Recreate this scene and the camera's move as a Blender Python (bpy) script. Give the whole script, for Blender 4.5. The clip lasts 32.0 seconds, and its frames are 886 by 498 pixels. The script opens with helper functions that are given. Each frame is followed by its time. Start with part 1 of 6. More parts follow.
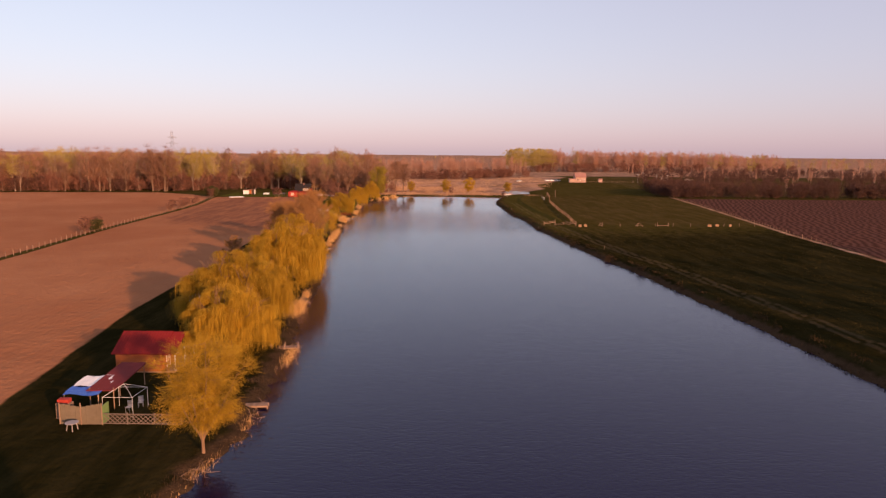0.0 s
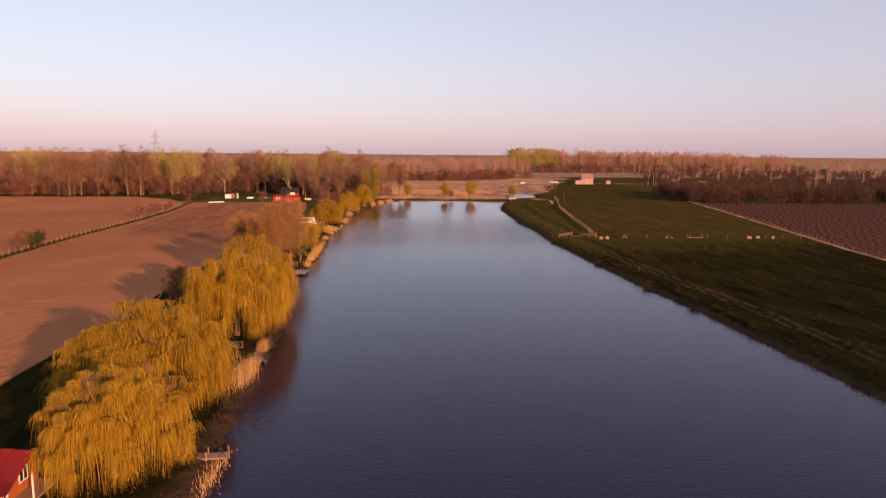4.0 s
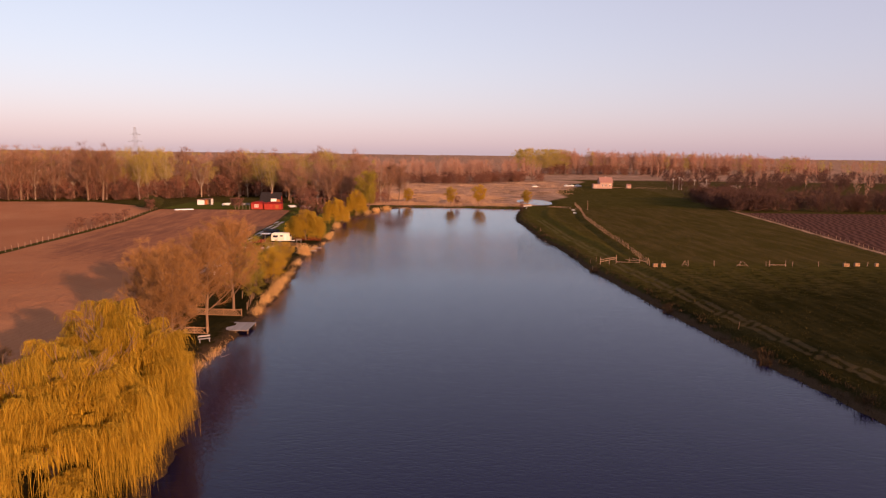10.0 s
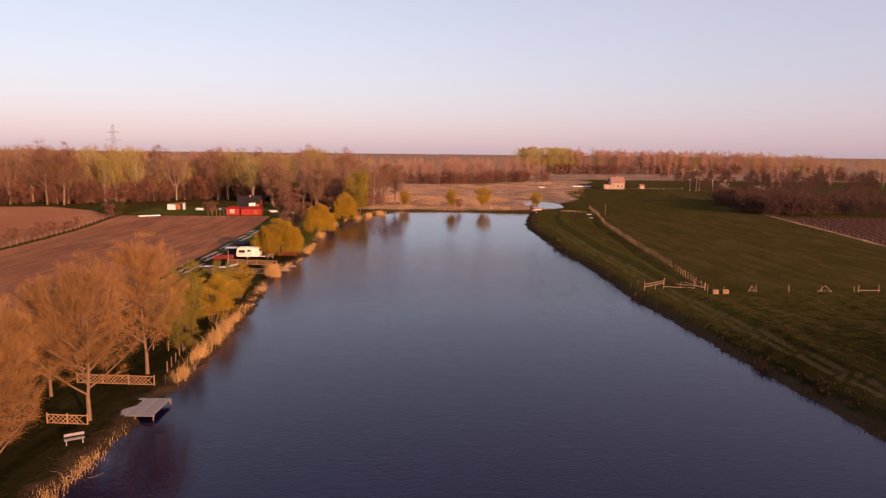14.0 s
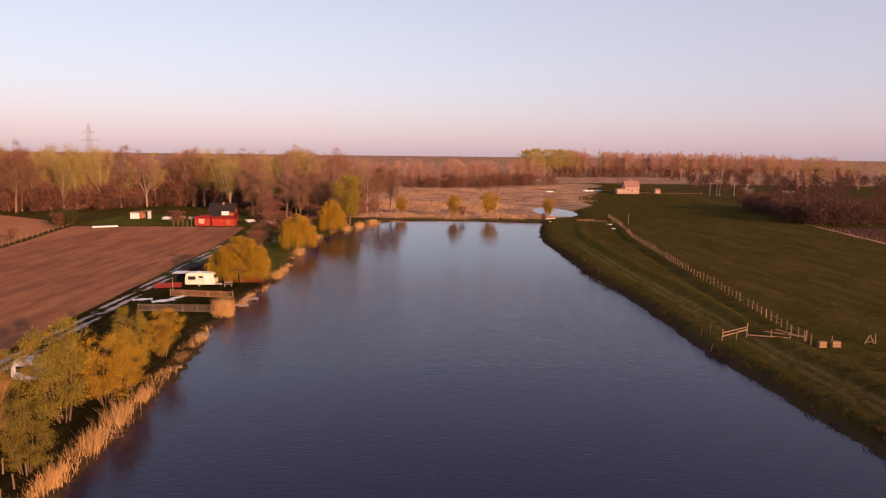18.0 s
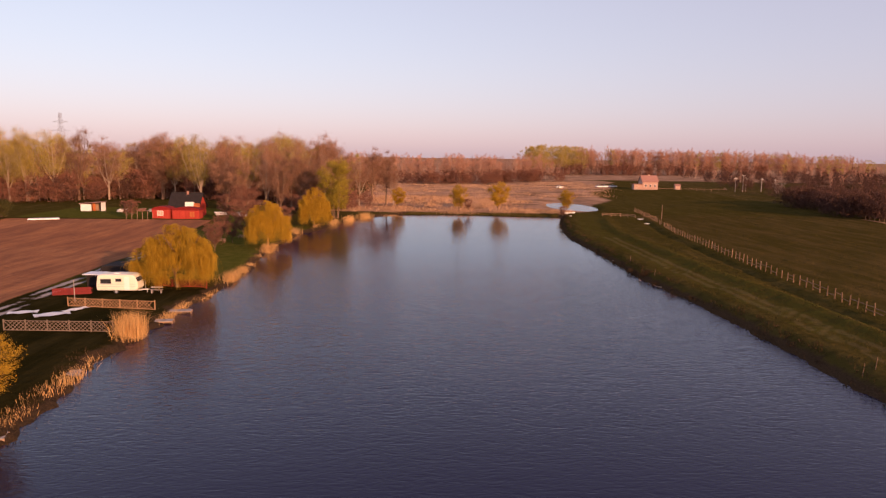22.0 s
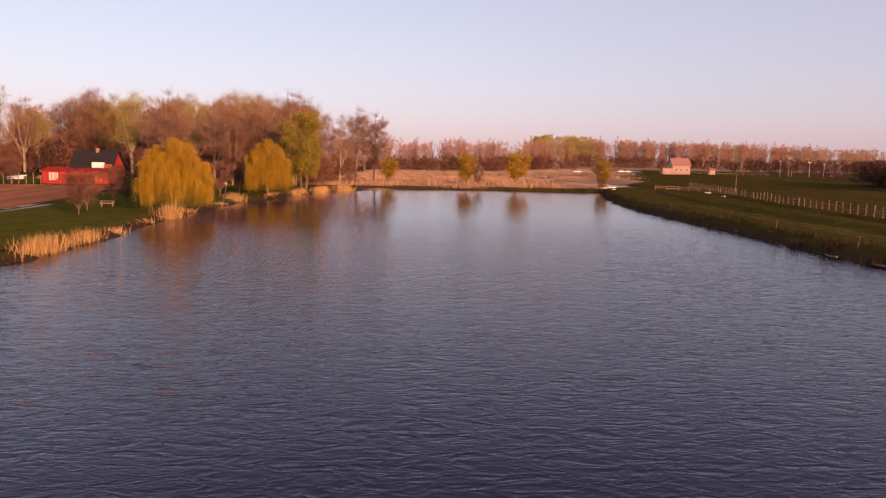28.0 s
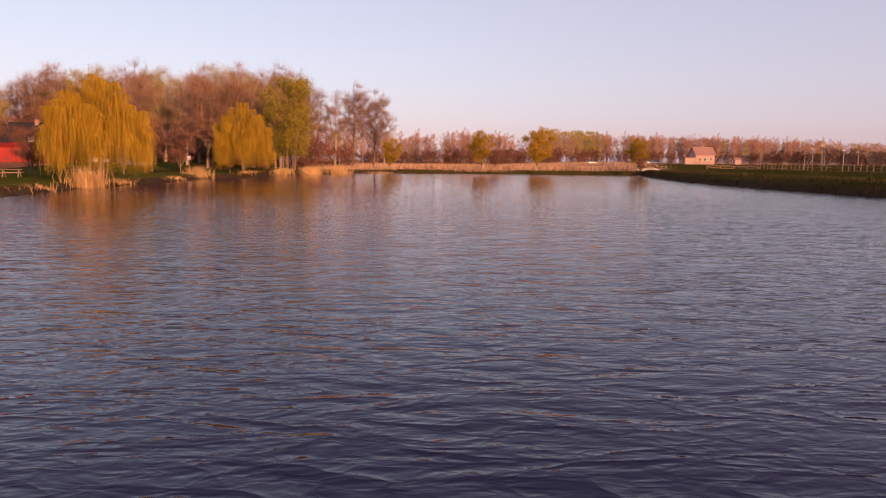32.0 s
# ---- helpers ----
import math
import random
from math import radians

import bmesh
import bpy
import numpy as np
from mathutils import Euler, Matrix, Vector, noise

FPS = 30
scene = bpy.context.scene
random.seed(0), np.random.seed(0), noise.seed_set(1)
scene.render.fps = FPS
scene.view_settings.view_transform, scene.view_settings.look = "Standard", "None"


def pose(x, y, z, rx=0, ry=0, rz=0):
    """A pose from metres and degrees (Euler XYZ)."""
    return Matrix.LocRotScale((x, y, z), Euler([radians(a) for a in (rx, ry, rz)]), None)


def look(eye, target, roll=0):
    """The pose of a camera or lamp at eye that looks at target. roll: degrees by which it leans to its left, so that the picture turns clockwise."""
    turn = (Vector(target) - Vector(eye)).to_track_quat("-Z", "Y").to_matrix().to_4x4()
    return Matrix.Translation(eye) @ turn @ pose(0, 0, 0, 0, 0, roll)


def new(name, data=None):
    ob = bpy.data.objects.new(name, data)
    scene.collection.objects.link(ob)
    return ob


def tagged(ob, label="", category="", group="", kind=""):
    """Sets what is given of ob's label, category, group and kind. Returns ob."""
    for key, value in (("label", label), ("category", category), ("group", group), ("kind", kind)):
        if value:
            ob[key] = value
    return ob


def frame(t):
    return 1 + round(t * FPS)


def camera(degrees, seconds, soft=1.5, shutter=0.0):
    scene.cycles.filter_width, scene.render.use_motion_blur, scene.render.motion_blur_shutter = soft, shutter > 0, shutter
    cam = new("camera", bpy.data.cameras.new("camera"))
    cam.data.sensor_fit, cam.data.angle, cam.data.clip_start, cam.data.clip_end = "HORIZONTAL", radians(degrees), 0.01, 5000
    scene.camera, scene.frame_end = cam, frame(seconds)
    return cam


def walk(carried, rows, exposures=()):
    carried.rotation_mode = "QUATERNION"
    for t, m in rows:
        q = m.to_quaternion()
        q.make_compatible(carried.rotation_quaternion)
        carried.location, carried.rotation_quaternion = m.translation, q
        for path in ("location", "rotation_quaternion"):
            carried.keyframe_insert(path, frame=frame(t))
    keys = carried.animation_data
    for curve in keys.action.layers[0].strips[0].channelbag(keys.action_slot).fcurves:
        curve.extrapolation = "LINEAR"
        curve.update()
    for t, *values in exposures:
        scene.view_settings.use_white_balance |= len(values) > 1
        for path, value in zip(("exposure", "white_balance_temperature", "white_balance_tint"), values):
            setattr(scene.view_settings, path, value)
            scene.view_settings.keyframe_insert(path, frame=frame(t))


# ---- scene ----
cam = camera(66.0, 32.0, 1.3)
PATH = [
    (0, (0.846, 3.818, 24.649), (0.8795, 5.7982, 24.3705), 0.50),
    (1, (0.775, 10.603, 24.874), (0.8078, 12.5833, 24.597), 0.43),
    (2, (0.654, 17.841, 25.097), (0.6901, 19.821, 24.8179), 0.48),
    (3, (0.555, 25.574, 25.229), (0.5928, 27.5544, 24.9487), 0.51),
    (3.5, (0.568, 29.557, 25.233), (0.6065, 31.537, 24.9524), 0.50),
    (5.5, (1.319, 45.81, 24.871), (1.3583, 47.7904, 24.5954), 0.34),
    (6, (1.376, 49.566, 24.901), (1.4181, 51.5462, 24.6224), 0.36),
    (7, (1.045, 56.796, 25.17), (1.0923, 58.7753, 24.8879), 0.39),
    (7.5, (0.892, 60.471, 25.278), (0.9404, 62.4506, 24.9984), 0.41),
    (7.6, (0.871, 61.21, 25.294), (0.9182, 63.1899, 25.0132), 0.42),
    (7.7, (0.852, 61.951, 25.308), (0.8907, 63.9309, 25.0269), 0.43),
    (7.8, (0.836, 62.693, 25.319), (0.8679, 64.6731, 25.0386), 0.43),
    (7.9, (0.823, 63.437, 25.329), (0.8488, 65.4166, 25.0484), 0.44),
    (8, (0.813, 64.181, 25.336), (0.8375, 66.1612, 25.0561), 0.45),
    (9, (0.844, 71.597, 25.337), (0.8704, 73.5766, 25.0566), 0.59),
    (10, (0.899, 78.915, 25.232), (0.9273, 80.8952, 24.953), 0.72),
    (11, (0.887, 86.628, 24.909), (0.912, 88.6083, 24.6278), 0.76),
    (12, (0.966, 94.82, 24.77), (0.9932, 96.8006, 24.4897), 0.64),
    (13, (0.832, 103.042, 24.715), (0.8613, 105.0219, 24.433), 0.59),
    (14, (0.808, 111.165, 24.754), (0.8387, 113.1453, 24.4728), 0.60),
    (14.5, (0.788, 115.191, 24.76), (0.8202, 117.1707, 24.4805), 0.61),
    (16.5, (0.348, 131.163, 24.641), (0.3814, 133.1439, 24.3644), 0.72),
    (17, (0.432, 135.23, 24.641), (0.4685, 137.2113, 24.369), 0.69),
    (18, (0.576, 143.391, 24.495), (0.6087, 145.3714, 24.2198), 0.66),
    (19, (0.496, 151.715, 23.731), (0.53, 153.6961, 23.4617), 0.63),
    (20, (0.22, 159.789, 22.331), (0.255, 161.7705, 22.0616), 0.68),
    (21, (0.061, 167.901, 20.584), (0.098, 169.8825, 20.3154), 0.72),
    (22, (-0.187, 176.091, 18.718), (-0.1512, 178.0731, 18.4497), 0.78),
    (23, (-0.312, 183.988, 16.855), (-0.2752, 185.9694, 16.588), 0.80),
    (24, (-0.309, 191.705, 14.996), (-0.2703, 193.6873, 14.731), 0.81),
    (25, (-0.32, 199.611, 13.21), (-0.2808, 201.5932, 12.9437), 0.88),
    (25.5, (-0.355, 203.68, 12.302), (-0.3141, 205.6618, 12.0361), 0.91),
    (27.5, (-0.816, 220.615, 8.427), (-0.7713, 222.5968, 8.1632), 0.94),
    (28, (-0.993, 224.853, 7.554), (-0.9454, 226.8349, 7.2932), 0.97),
    (29, (-1.508, 233.475, 5.721), (-1.4572, 235.4574, 5.4623), 0.98),
    (30, (-2.188, 241.268, 3.882), (-2.1302, 243.2507, 3.6231), 0.83),
    (31, (-2.855, 246.738, 2.68), (-2.7916, 248.7206, 2.422), 0.69),
    (32, (-3.42, 248.891, 2.437), (-3.3683, 250.8737, 2.1835), 0.50),
]
walk(cam, [(t, look(eye, target, roll)) for t, eye, target, roll in PATH], exposures=[(0, 0.38, 7000, 31), (16, 0.37, 7000, 31), (32, 0.38, 7050, 34)])

# ---- sky and sun ----
SUN_AZ, SUN_EL = radians(144), radians(11.5)
to_sun = Vector((math.sin(SUN_AZ) * math.cos(SUN_EL), math.cos(SUN_AZ) * math.cos(SUN_EL), math.sin(SUN_EL)))
world = bpy.data.worlds.new("evening_sky")
scene.world = world
world.use_nodes = True
wn, wl = world.node_tree.nodes, world.node_tree.links
sky = wn.new("ShaderNodeTexSky")
sky.sky_type, sky.sun_disc, sky.sun_elevation, sky.sun_rotation = "NISHITA", False, SUN_EL, SUN_AZ
sky.air_density, sky.dust_density, sky.ozone_density, sky.altitude = 1.0, 0.75, 1.5, 0
back = wn["Background"]
back.inputs["Strength"].default_value = 0.135
haze = wn.new("ShaderNodeMix")  # thin even haze over the whole sky
haze.data_type = "RGBA"
haze.inputs[0].default_value = 0.45
haze.inputs[7].default_value = (4.2, 3.75, 4.35, 1)
wl.new(sky.outputs["Color"], haze.inputs[6])
parts = wn.new("ShaderNodeSeparateColor")
wl.new(haze.outputs[2], parts.inputs[0])
blueness = wn.new("ShaderNodeMath")
blueness.operation = "DIVIDE"
wl.new(parts.outputs[2], blueness.inputs[0])
wl.new(parts.outputs[0], blueness.inputs[1])
height = wn.new("ShaderNodeMapRange")  # the haze is pink where the sky is warm, cyan where it is blue
height.inputs[1].default_value, height.inputs[2].default_value = 0.75, 1.5
wl.new(blueness.outputs[0], height.inputs[0])
tint = wn.new("ShaderNodeMix")
tint.data_type = "RGBA"
tint.inputs[6].default_value, tint.inputs[7].default_value = (0.86, 0.82, 0.98, 1), (1.0, 1.10, 1.05, 1)
wl.new(height.outputs[0], tint.inputs[0])
soft_sky = wn.new("ShaderNodeMix")
soft_sky.data_type, soft_sky.blend_type = "RGBA", "MULTIPLY"
soft_sky.inputs[0].default_value = 1.0
wl.new(haze.outputs[2], soft_sky.inputs[6])
wl.new(tint.outputs[2], soft_sky.inputs[7])
wl.new(soft_sky.outputs[2], back.inputs["Color"])
sun = new("sun", bpy.data.lights.new("sun", "SUN"))
sun.data.energy, sun.data.angle, sun.data.color = 5.0, radians(0.6), (1.0, 0.58, 0.30)
sun.matrix_world = look(to_sun * 300, (0, 0, 0))

# ---- materials ----


def nodes(name):
    m = bpy.data.materials.new(name)
    m.use_nodes = True
    return m, m.node_tree.nodes, m.node_tree.links, m.node_tree.nodes["Principled BSDF"]


def noise_tex(n, l, scale, detail=4, rough=0.6, vec=None):
    t = n.new("ShaderNodeTexNoise")
    t.inputs["Scale"].default_value, t.inputs["Detail"].default_value, t.inputs["Roughness"].default_value = scale, detail, rough
    if vec:
        l.new(vec, t.inputs["Vector"])
    return t


def mix(n, l, fac, a, b, mode="MIX"):
    m = n.new("ShaderNodeMix")
    m.data_type, m.blend_type = "RGBA", mode
    for sock, v in ((m.inputs[0], fac), (m.inputs[6], a), (m.inputs[7], b)):
        if hasattr(v, "is_linked"):
            l.new(v, sock)
        elif isinstance(v, tuple):
            sock.default_value = (*v, 1)
        else:
            sock.default_value = v
    return m.outputs[2]


def plain(name, a, b, scale=3.0, rough=0.8, bump=0.3, metal=0.0, fine=40.0, island=0.0, rand=0.0, dist=0.02, trans=0.0):
    """A surface whose colour wanders from a to b at two scales, with fine relief."""
    m, n, l, p = nodes(name)
    co = n.new("ShaderNodeTexCoord").outputs["Object"]
    big, small = noise_tex(n, l, scale, 3, 0.6, co), noise_tex(n, l, fine, 3, 0.6, co)
    col = mix(n, l, ramp_fac(n, l, big.outputs[0], 0.3, 0.7), a, b)
    col = mix(n, l, 0.5, col, mix(n, l, small.outputs[0], tuple(0.65 * v for v in a), tuple(min(1, 1.3 * v) for v in b)))
    if island:
        g = n.new("ShaderNodeNewGeometry")
        col = shade(n, l, col, g.outputs["Random Per Island"], island)
    if rand:
        g = n.new("ShaderNodeObjectInfo")
        col = shade(n, l, col, g.outputs["Random"], rand)
    l.new(col, p.inputs["Base Color"])
    p.inputs["Roughness"].default_value, p.inputs["Metallic"].default_value = rough, metal
    if rough > 0.68:
        p.inputs["Specular IOR Level"].default_value = 0.12
    if trans:
        d = n.new("ShaderNodeBsdfTranslucent")
        l.new(col, d.inputs["Color"])
        s = n.new("ShaderNodeMixShader")
        s.inputs[0].default_value = trans
        l.new(p.outputs[0], s.inputs[1])
        l.new(d.outputs[0], s.inputs[2])
        l.new(s.outputs[0], n["Material Output"].inputs["Surface"])
    if bump:
        b_ = n.new("ShaderNodeBump")
        b_.inputs["Strength"].default_value, b_.inputs["Distance"].default_value = bump, dist
        l.new(small.outputs[0], b_.inputs["Height"])
        l.new(b_.outputs[0], p.inputs["Normal"])
    return m


def ramp_fac(n, l, sock, lo, hi):
    r = n.new("ShaderNodeMapRange")
    r.inputs[1].default_value, r.inputs[2].default_value = lo, hi
    l.new(sock, r.inputs[0])
    return r.outputs[0]


def shade(n, l, col, fac, amount):
    h = n.new("ShaderNodeHueSaturation")
    r = n.new("ShaderNodeMapRange")
    r.inputs[3].default_value, r.inputs[4].default_value = 1 - amount, 1 + amount
    l.new(fac, r.inputs[0])
    l.new(r.outputs[0], h.inputs["Value"])
    l.new(col, h.inputs["Color"])
    return h.outputs[0]


M = {}
M["willow"] = plain("willow_leaves", (0.31, 0.17, 0.014), (0.50, 0.315, 0.030), 0.8, 0.7, 0, island=0.3, rand=0.1, trans=0.3)
M["willow_green"] = plain("young_leaves", (0.19, 0.150, 0.020), (0.29, 0.220, 0.034), 0.8, 0.7, 0, island=0.22, rand=0.12, trans=0.3)
M["bud"] = plain("brown_buds", (0.265, 0.135, 0.082), (0.37, 0.20, 0.122), 0.5, 0.85, 0, island=0.3, rand=0.2, trans=0.3)
M["bud_green"] = plain("green_buds", (0.31, 0.235, 0.058), (0.42, 0.32, 0.078), 0.5, 0.85, 0, island=0.3, rand=0.2, trans=0.2)
# Twig colour paled to imitate distance haze over the far woods.
M["hazed_bud"] = plain("hazed_far_twigs", (0.40, 0.205, 0.138), (0.52, 0.285, 0.192), 0.1, 0.9, 0, island=0.18, trans=0.3)
M["bark_brown"] = plain("brown_bark", (0.16, 0.095, 0.055), (0.25, 0.155, 0.095), 2.0, 0.9, 0.6, rand=0.15)
M["spring_green"] = plain("spring_leaves", (0.27, 0.205, 0.026), (0.37, 0.28, 0.040), 0.8, 0.7, 0, island=0.35, trans=0.35)
M["brush"] = plain("undergrowth_twigs", (0.125, 0.054, 0.036), (0.19, 0.084, 0.054), 0.2, 0.9, 0, island=0.35, rand=0.2)
M["blossom"] = plain("white_blossom", (0.22, 0.165, 0.14), (0.32, 0.25, 0.21), 0.5, 0.9, 0, island=0.3)
M["scrub"] = plain("scrub_twigs", (0.058, 0.030, 0.022), (0.10, 0.051, 0.036), 0.5, 0.9, 0, island=0.35, rand=0.2)
M["bark"] = plain("bark", (0.15, 0.095, 0.062), (0.23, 0.15, 0.10), 2.0, 0.9, 0.6, rand=0.15)
M["bark_pale"] = plain("pale_bark", (0.28, 0.21, 0.15), (0.40, 0.31, 0.235), 2.0, 0.9, 0.6, rand=0.15)
M["reed"] = plain("dry_reed", (0.50, 0.285, 0.10), (0.64, 0.40, 0.165), 0.6, 0.8, 0, island=0.3, rand=0.1, trans=0.2)
M["bush"] = plain("dark_bush", (0.034, 0.036, 0.011), (0.062, 0.056, 0.017), 0.6, 0.85, 0, island=0.35, rand=0.15)
M["wood"] = plain("weathered_wood", (0.22, 0.14, 0.09), (0.32, 0.21, 0.14), 2.0, 0.85, 0.4, rand=0.2)
M["old_wood"] = plain("old_fence_wood", (0.16, 0.10, 0.062), (0.25, 0.16, 0.10), 2.0, 0.9, 0.4, rand=0.25)
M["board"] = plain("grey_boards", (0.24, 0.215, 0.205), (0.34, 0.31, 0.29), 2.0, 0.8, 0.4, rand=0.12)
M["orange_wood"] = plain("stained_boards", (0.33, 0.085, 0.018), (0.43, 0.12, 0.028), 1.2, 0.6, 0.3, rand=0.12)
M["red_roof"] = plain("red_roof_paint", (0.155, 0.012, 0.012), (0.205, 0.020, 0.017), 0.8, 0.75, 0.2, rand=0.1)
M["red_wall"] = plain("red_wall_paint", (0.31, 0.034, 0.022), (0.40, 0.055, 0.036), 0.8, 0.7, 0.2, rand=0.1)
M["white"] = plain("white_paint", (0.74, 0.72, 0.66), (0.82, 0.80, 0.74), 1.0, 0.5, 0.1, rand=0.05)
M["plaster"] = plain("pink_brick", (0.42, 0.27, 0.21), (0.52, 0.34, 0.27), 1.5, 0.85, 0.3, rand=0.12)
M["tile_roof"] = plain("clay_tiles", (0.28, 0.14, 0.11), (0.36, 0.19, 0.145), 1.0, 0.8, 0.3, rand=0.15)
M["dark_roof"] = plain("dark_roof", (0.016, 0.013, 0.013), (0.03, 0.025, 0.024), 1.0, 0.85, 0.3, rand=0.1)
M["glass"] = plain("dark_glass", (0.02, 0.02, 0.025), (0.035, 0.035, 0.04), 1.0, 0.08, 0)
M["grey_metal"] = plain("galvanised_metal", (0.42, 0.42, 0.43), (0.52, 0.52, 0.53), 2.0, 0.45, 0.1, 0.7)
M["rubber"] = plain("rubber", (0.02, 0.02, 0.02), (0.035, 0.035, 0.035), 5.0, 0.8, 0.1)
M["blue"] = plain("blue_tarp", (0.02, 0.09, 0.42), (0.04, 0.14, 0.52), 1.5, 0.5, 0.3)
M["concrete"] = plain("concrete", (0.36, 0.32, 0.28), (0.46, 0.42, 0.37), 1.0, 0.9, 0.4, rand=0.1)
M["orange_lath"] = plain("lath_wood", (0.31, 0.175, 0.085), (0.41, 0.245, 0.13), 2.0, 0.8, 0.3, rand=0.15)
M["dark_red"] = plain("dark_red_sheet", (0.15, 0.024, 0.022), (0.20, 0.034, 0.03), 1.0, 0.85, 0.2)

# ---- mesh tools ----


class Geo:
    """Vertices and faces gathered for one mesh."""

    def __init__(self):
        self.v, self.f = [], []

    def add(self, vs, fs):
        b = len(self.v)
        self.v += [tuple(p) for p in vs]
        self.f += [tuple(b + i for i in f) for f in fs]

    def box(self, c, s, rz=0.0, rx=0.0, ry=0.0, taper=1.0):
        m = pose(*c, rx, ry, rz)
        x, y, z = (k / 2 for k in s)
        vs = [m @ Vector((a * x * (taper if d > 0 else 1), b * y * (taper if d > 0 else 1), d * z)) for d in (-1, 1) for a, b in ((-1, -1), (1, -1), (1, 1), (-1, 1))]
        self.add(vs, [(3, 2, 1, 0), (4, 5, 6, 7), (0, 1, 5, 4), (1, 2, 6, 5), (2, 3, 7, 6), (3, 0, 4, 7)])

    def tube(self, p, q, r0, r1, n=5, cap=False):
        p, q = Vector(p), Vector(q)
        d = (q - p)
        if d.length < 1e-6:
            return
        d.normalize()
        a = d.orthogonal().normalized()
        b = d.cross(a)
        vs = [c + (a * math.cos(k * math.tau / n) + b * math.sin(k * math.tau / n)) * r for c, r in ((p, r0), (q, r1)) for k in range(n)]
        fs = [(k, (k + 1) % n, n + (k + 1) % n, n + k) for k in range(n)]
        if cap:
            fs += [tuple(range(n - 1, -1, -1)), tuple(range(n, 2 * n))]
        self.add(vs, fs)

    def beam(self, p, q, w, h):
        """A board from p to q, w wide and h high."""
        p, q = Vector(p), Vector(q)
        d = (q - p).normalized()
        a = d.cross(Vector((0, 0, 1)))
        a = a.normalized() if a.length > 0.05 else Vector((1, 0, 0))
        b = a.cross(d)
        vs = [c + a * i * w / 2 + b * j * h / 2 for c in (p, q) for i, j in ((-1, -1), (1, -1), (1, 1), (-1, 1))]
        self.add(vs, [(0, 1, 2, 3), (7, 6, 5, 4), (0, 4, 5, 1), (1, 5, 6, 2), (2, 6, 7, 3), (3, 7, 4, 0)])

    def mesh(self, name, material, smooth=False):
        me = bpy.data.meshes.new(name)
        me.from_pydata(self.v, [], self.f)
        me.materials.append(M[material] if isinstance(material, str) else material)
        if smooth:
            me.shade_smooth()
        me.update()
        return me


def part(name, geo, material, parent, label="", smooth=False):
    ob = new(name, geo.mesh(name, material, smooth) if isinstance(geo, Geo) else geo)
    ob.parent = parent
    return tagged(ob, label)


def thing(name, m, label, category, group="", kind=""):
    ob = new(name)
    ob.matrix_basis = m
    ob.empty_display_size = 0.2
    return tagged(ob, label, category, group, kind)


# ---- the lie of the land ----
LEFT_Y = np.array([-80, 40, 52, 60, 77, 95, 110, 125, 142, 155, 171, 199, 222, 236, 245, 258, 266, 285, 300, 335, 348, 372, 386, 400])
LEFT_X = np.array([-22, -19, -17, -15.5, -16.3, -17.4, -20, -19.5, -21.6, -26.5, -26, -26, -27.5, -30, -29.3, -30.2, -29, -29.2, -31.3, -31.8, -28.5, -23.3, -19, -8])
RIGHT_Y = np.array([-80, 73, 100, 126, 145, 159, 173, 187, 200, 215, 229, 245, 262, 280, 300, 335, 350, 372, 400])
RIGHT_X = np.array([52, 49.4, 47.8, 45.4, 43.8, 41.6, 40.1, 38.8, 37.6, 36.4, 35.1, 35.1, 34.5, 32.8, 32.8, 32.2, 33.5, 37, 43])
FAR_Y, NEAR_Y = 397.5, -60.0


def left_shore(y):
    return np.interp(y, LEFT_Y, LEFT_X) + 0.45 * np.sin(y * 0.9) * np.sin(y * 0.37 + 1) + 0.3 * np.sin(y * 2.1)


def right_shore(y):
    return np.interp(y, RIGHT_Y, RIGHT_X) + 0.25 * np.sin(y * 0.8 + 2) * np.sin(y * 0.31) + 0.15 * np.sin(y * 2.7)


def step(a, lo, hi):
    t = np.clip((a - lo) / (hi - lo), 0, 1)
    return t * t * (3 - 2 * t)


def land(x, y):
    """Height of the ground."""
    x, y = np.asarray(x, float), np.asarray(y, float)
    dl, dr = left_shore(y) - x, x - right_shore(y)
    df = y - (FAR_Y + 1.2 * np.sin(x * 0.13 + 0.6)) + 0.12 * np.maximum(x - 25, 0)
    d = np.maximum(np.maximum(dl, dr), np.maximum(df, NEAR_Y - y))
    bank = np.where(dr > np.maximum(dl, df), 1.15, np.where(df > dl, 0.75, 0.6))
    wide = np.where(dr > np.maximum(dl, df), 2.6, 1.6)
    h = np.where(d < 0, np.maximum(d * 0.45, -1.2), bank * step(d, 0, wide))
    h = h + 1.3 * step(y, 310, 360) * step(-x, 42, 60) * (d > 0)
    h = h + 1.6 * step(y, 470, 560) * step(x, 20, 90) + 7 * step(np.hypot(x, y), 900, 5000)
    berm = 0.6 * np.exp(-((dr - 10.5 - 0.02 * (y - 230)) / 1.6) ** 2) * step(y, 150, 215) * step(400 - y, 0, 40)
    h = h + np.where(dr > 0, berm, 0)
    ditch = np.exp(-((x - np.interp(y, [226, 285, 338, 376], [46.0, 51.0, 55.8, 62.2])) / 0.9) ** 2) * step(y, 222, 240) * step(385 - y, 0, 15)
    h = h - 0.55 * ditch
    pond2 = np.exp(-(((x - 54) / 9) ** 2 + ((y - 440) / 24) ** 2) ** 2)
    h = h - 1.9 * pond2 * (y > 405)
    return h + np.where(d > 3, 0.05 * np.sin(x * 0.5) * np.sin(y * 0.43), 0)


def ground_z(x, y):
    return float(land(x, y))

# ---- ground and water ----


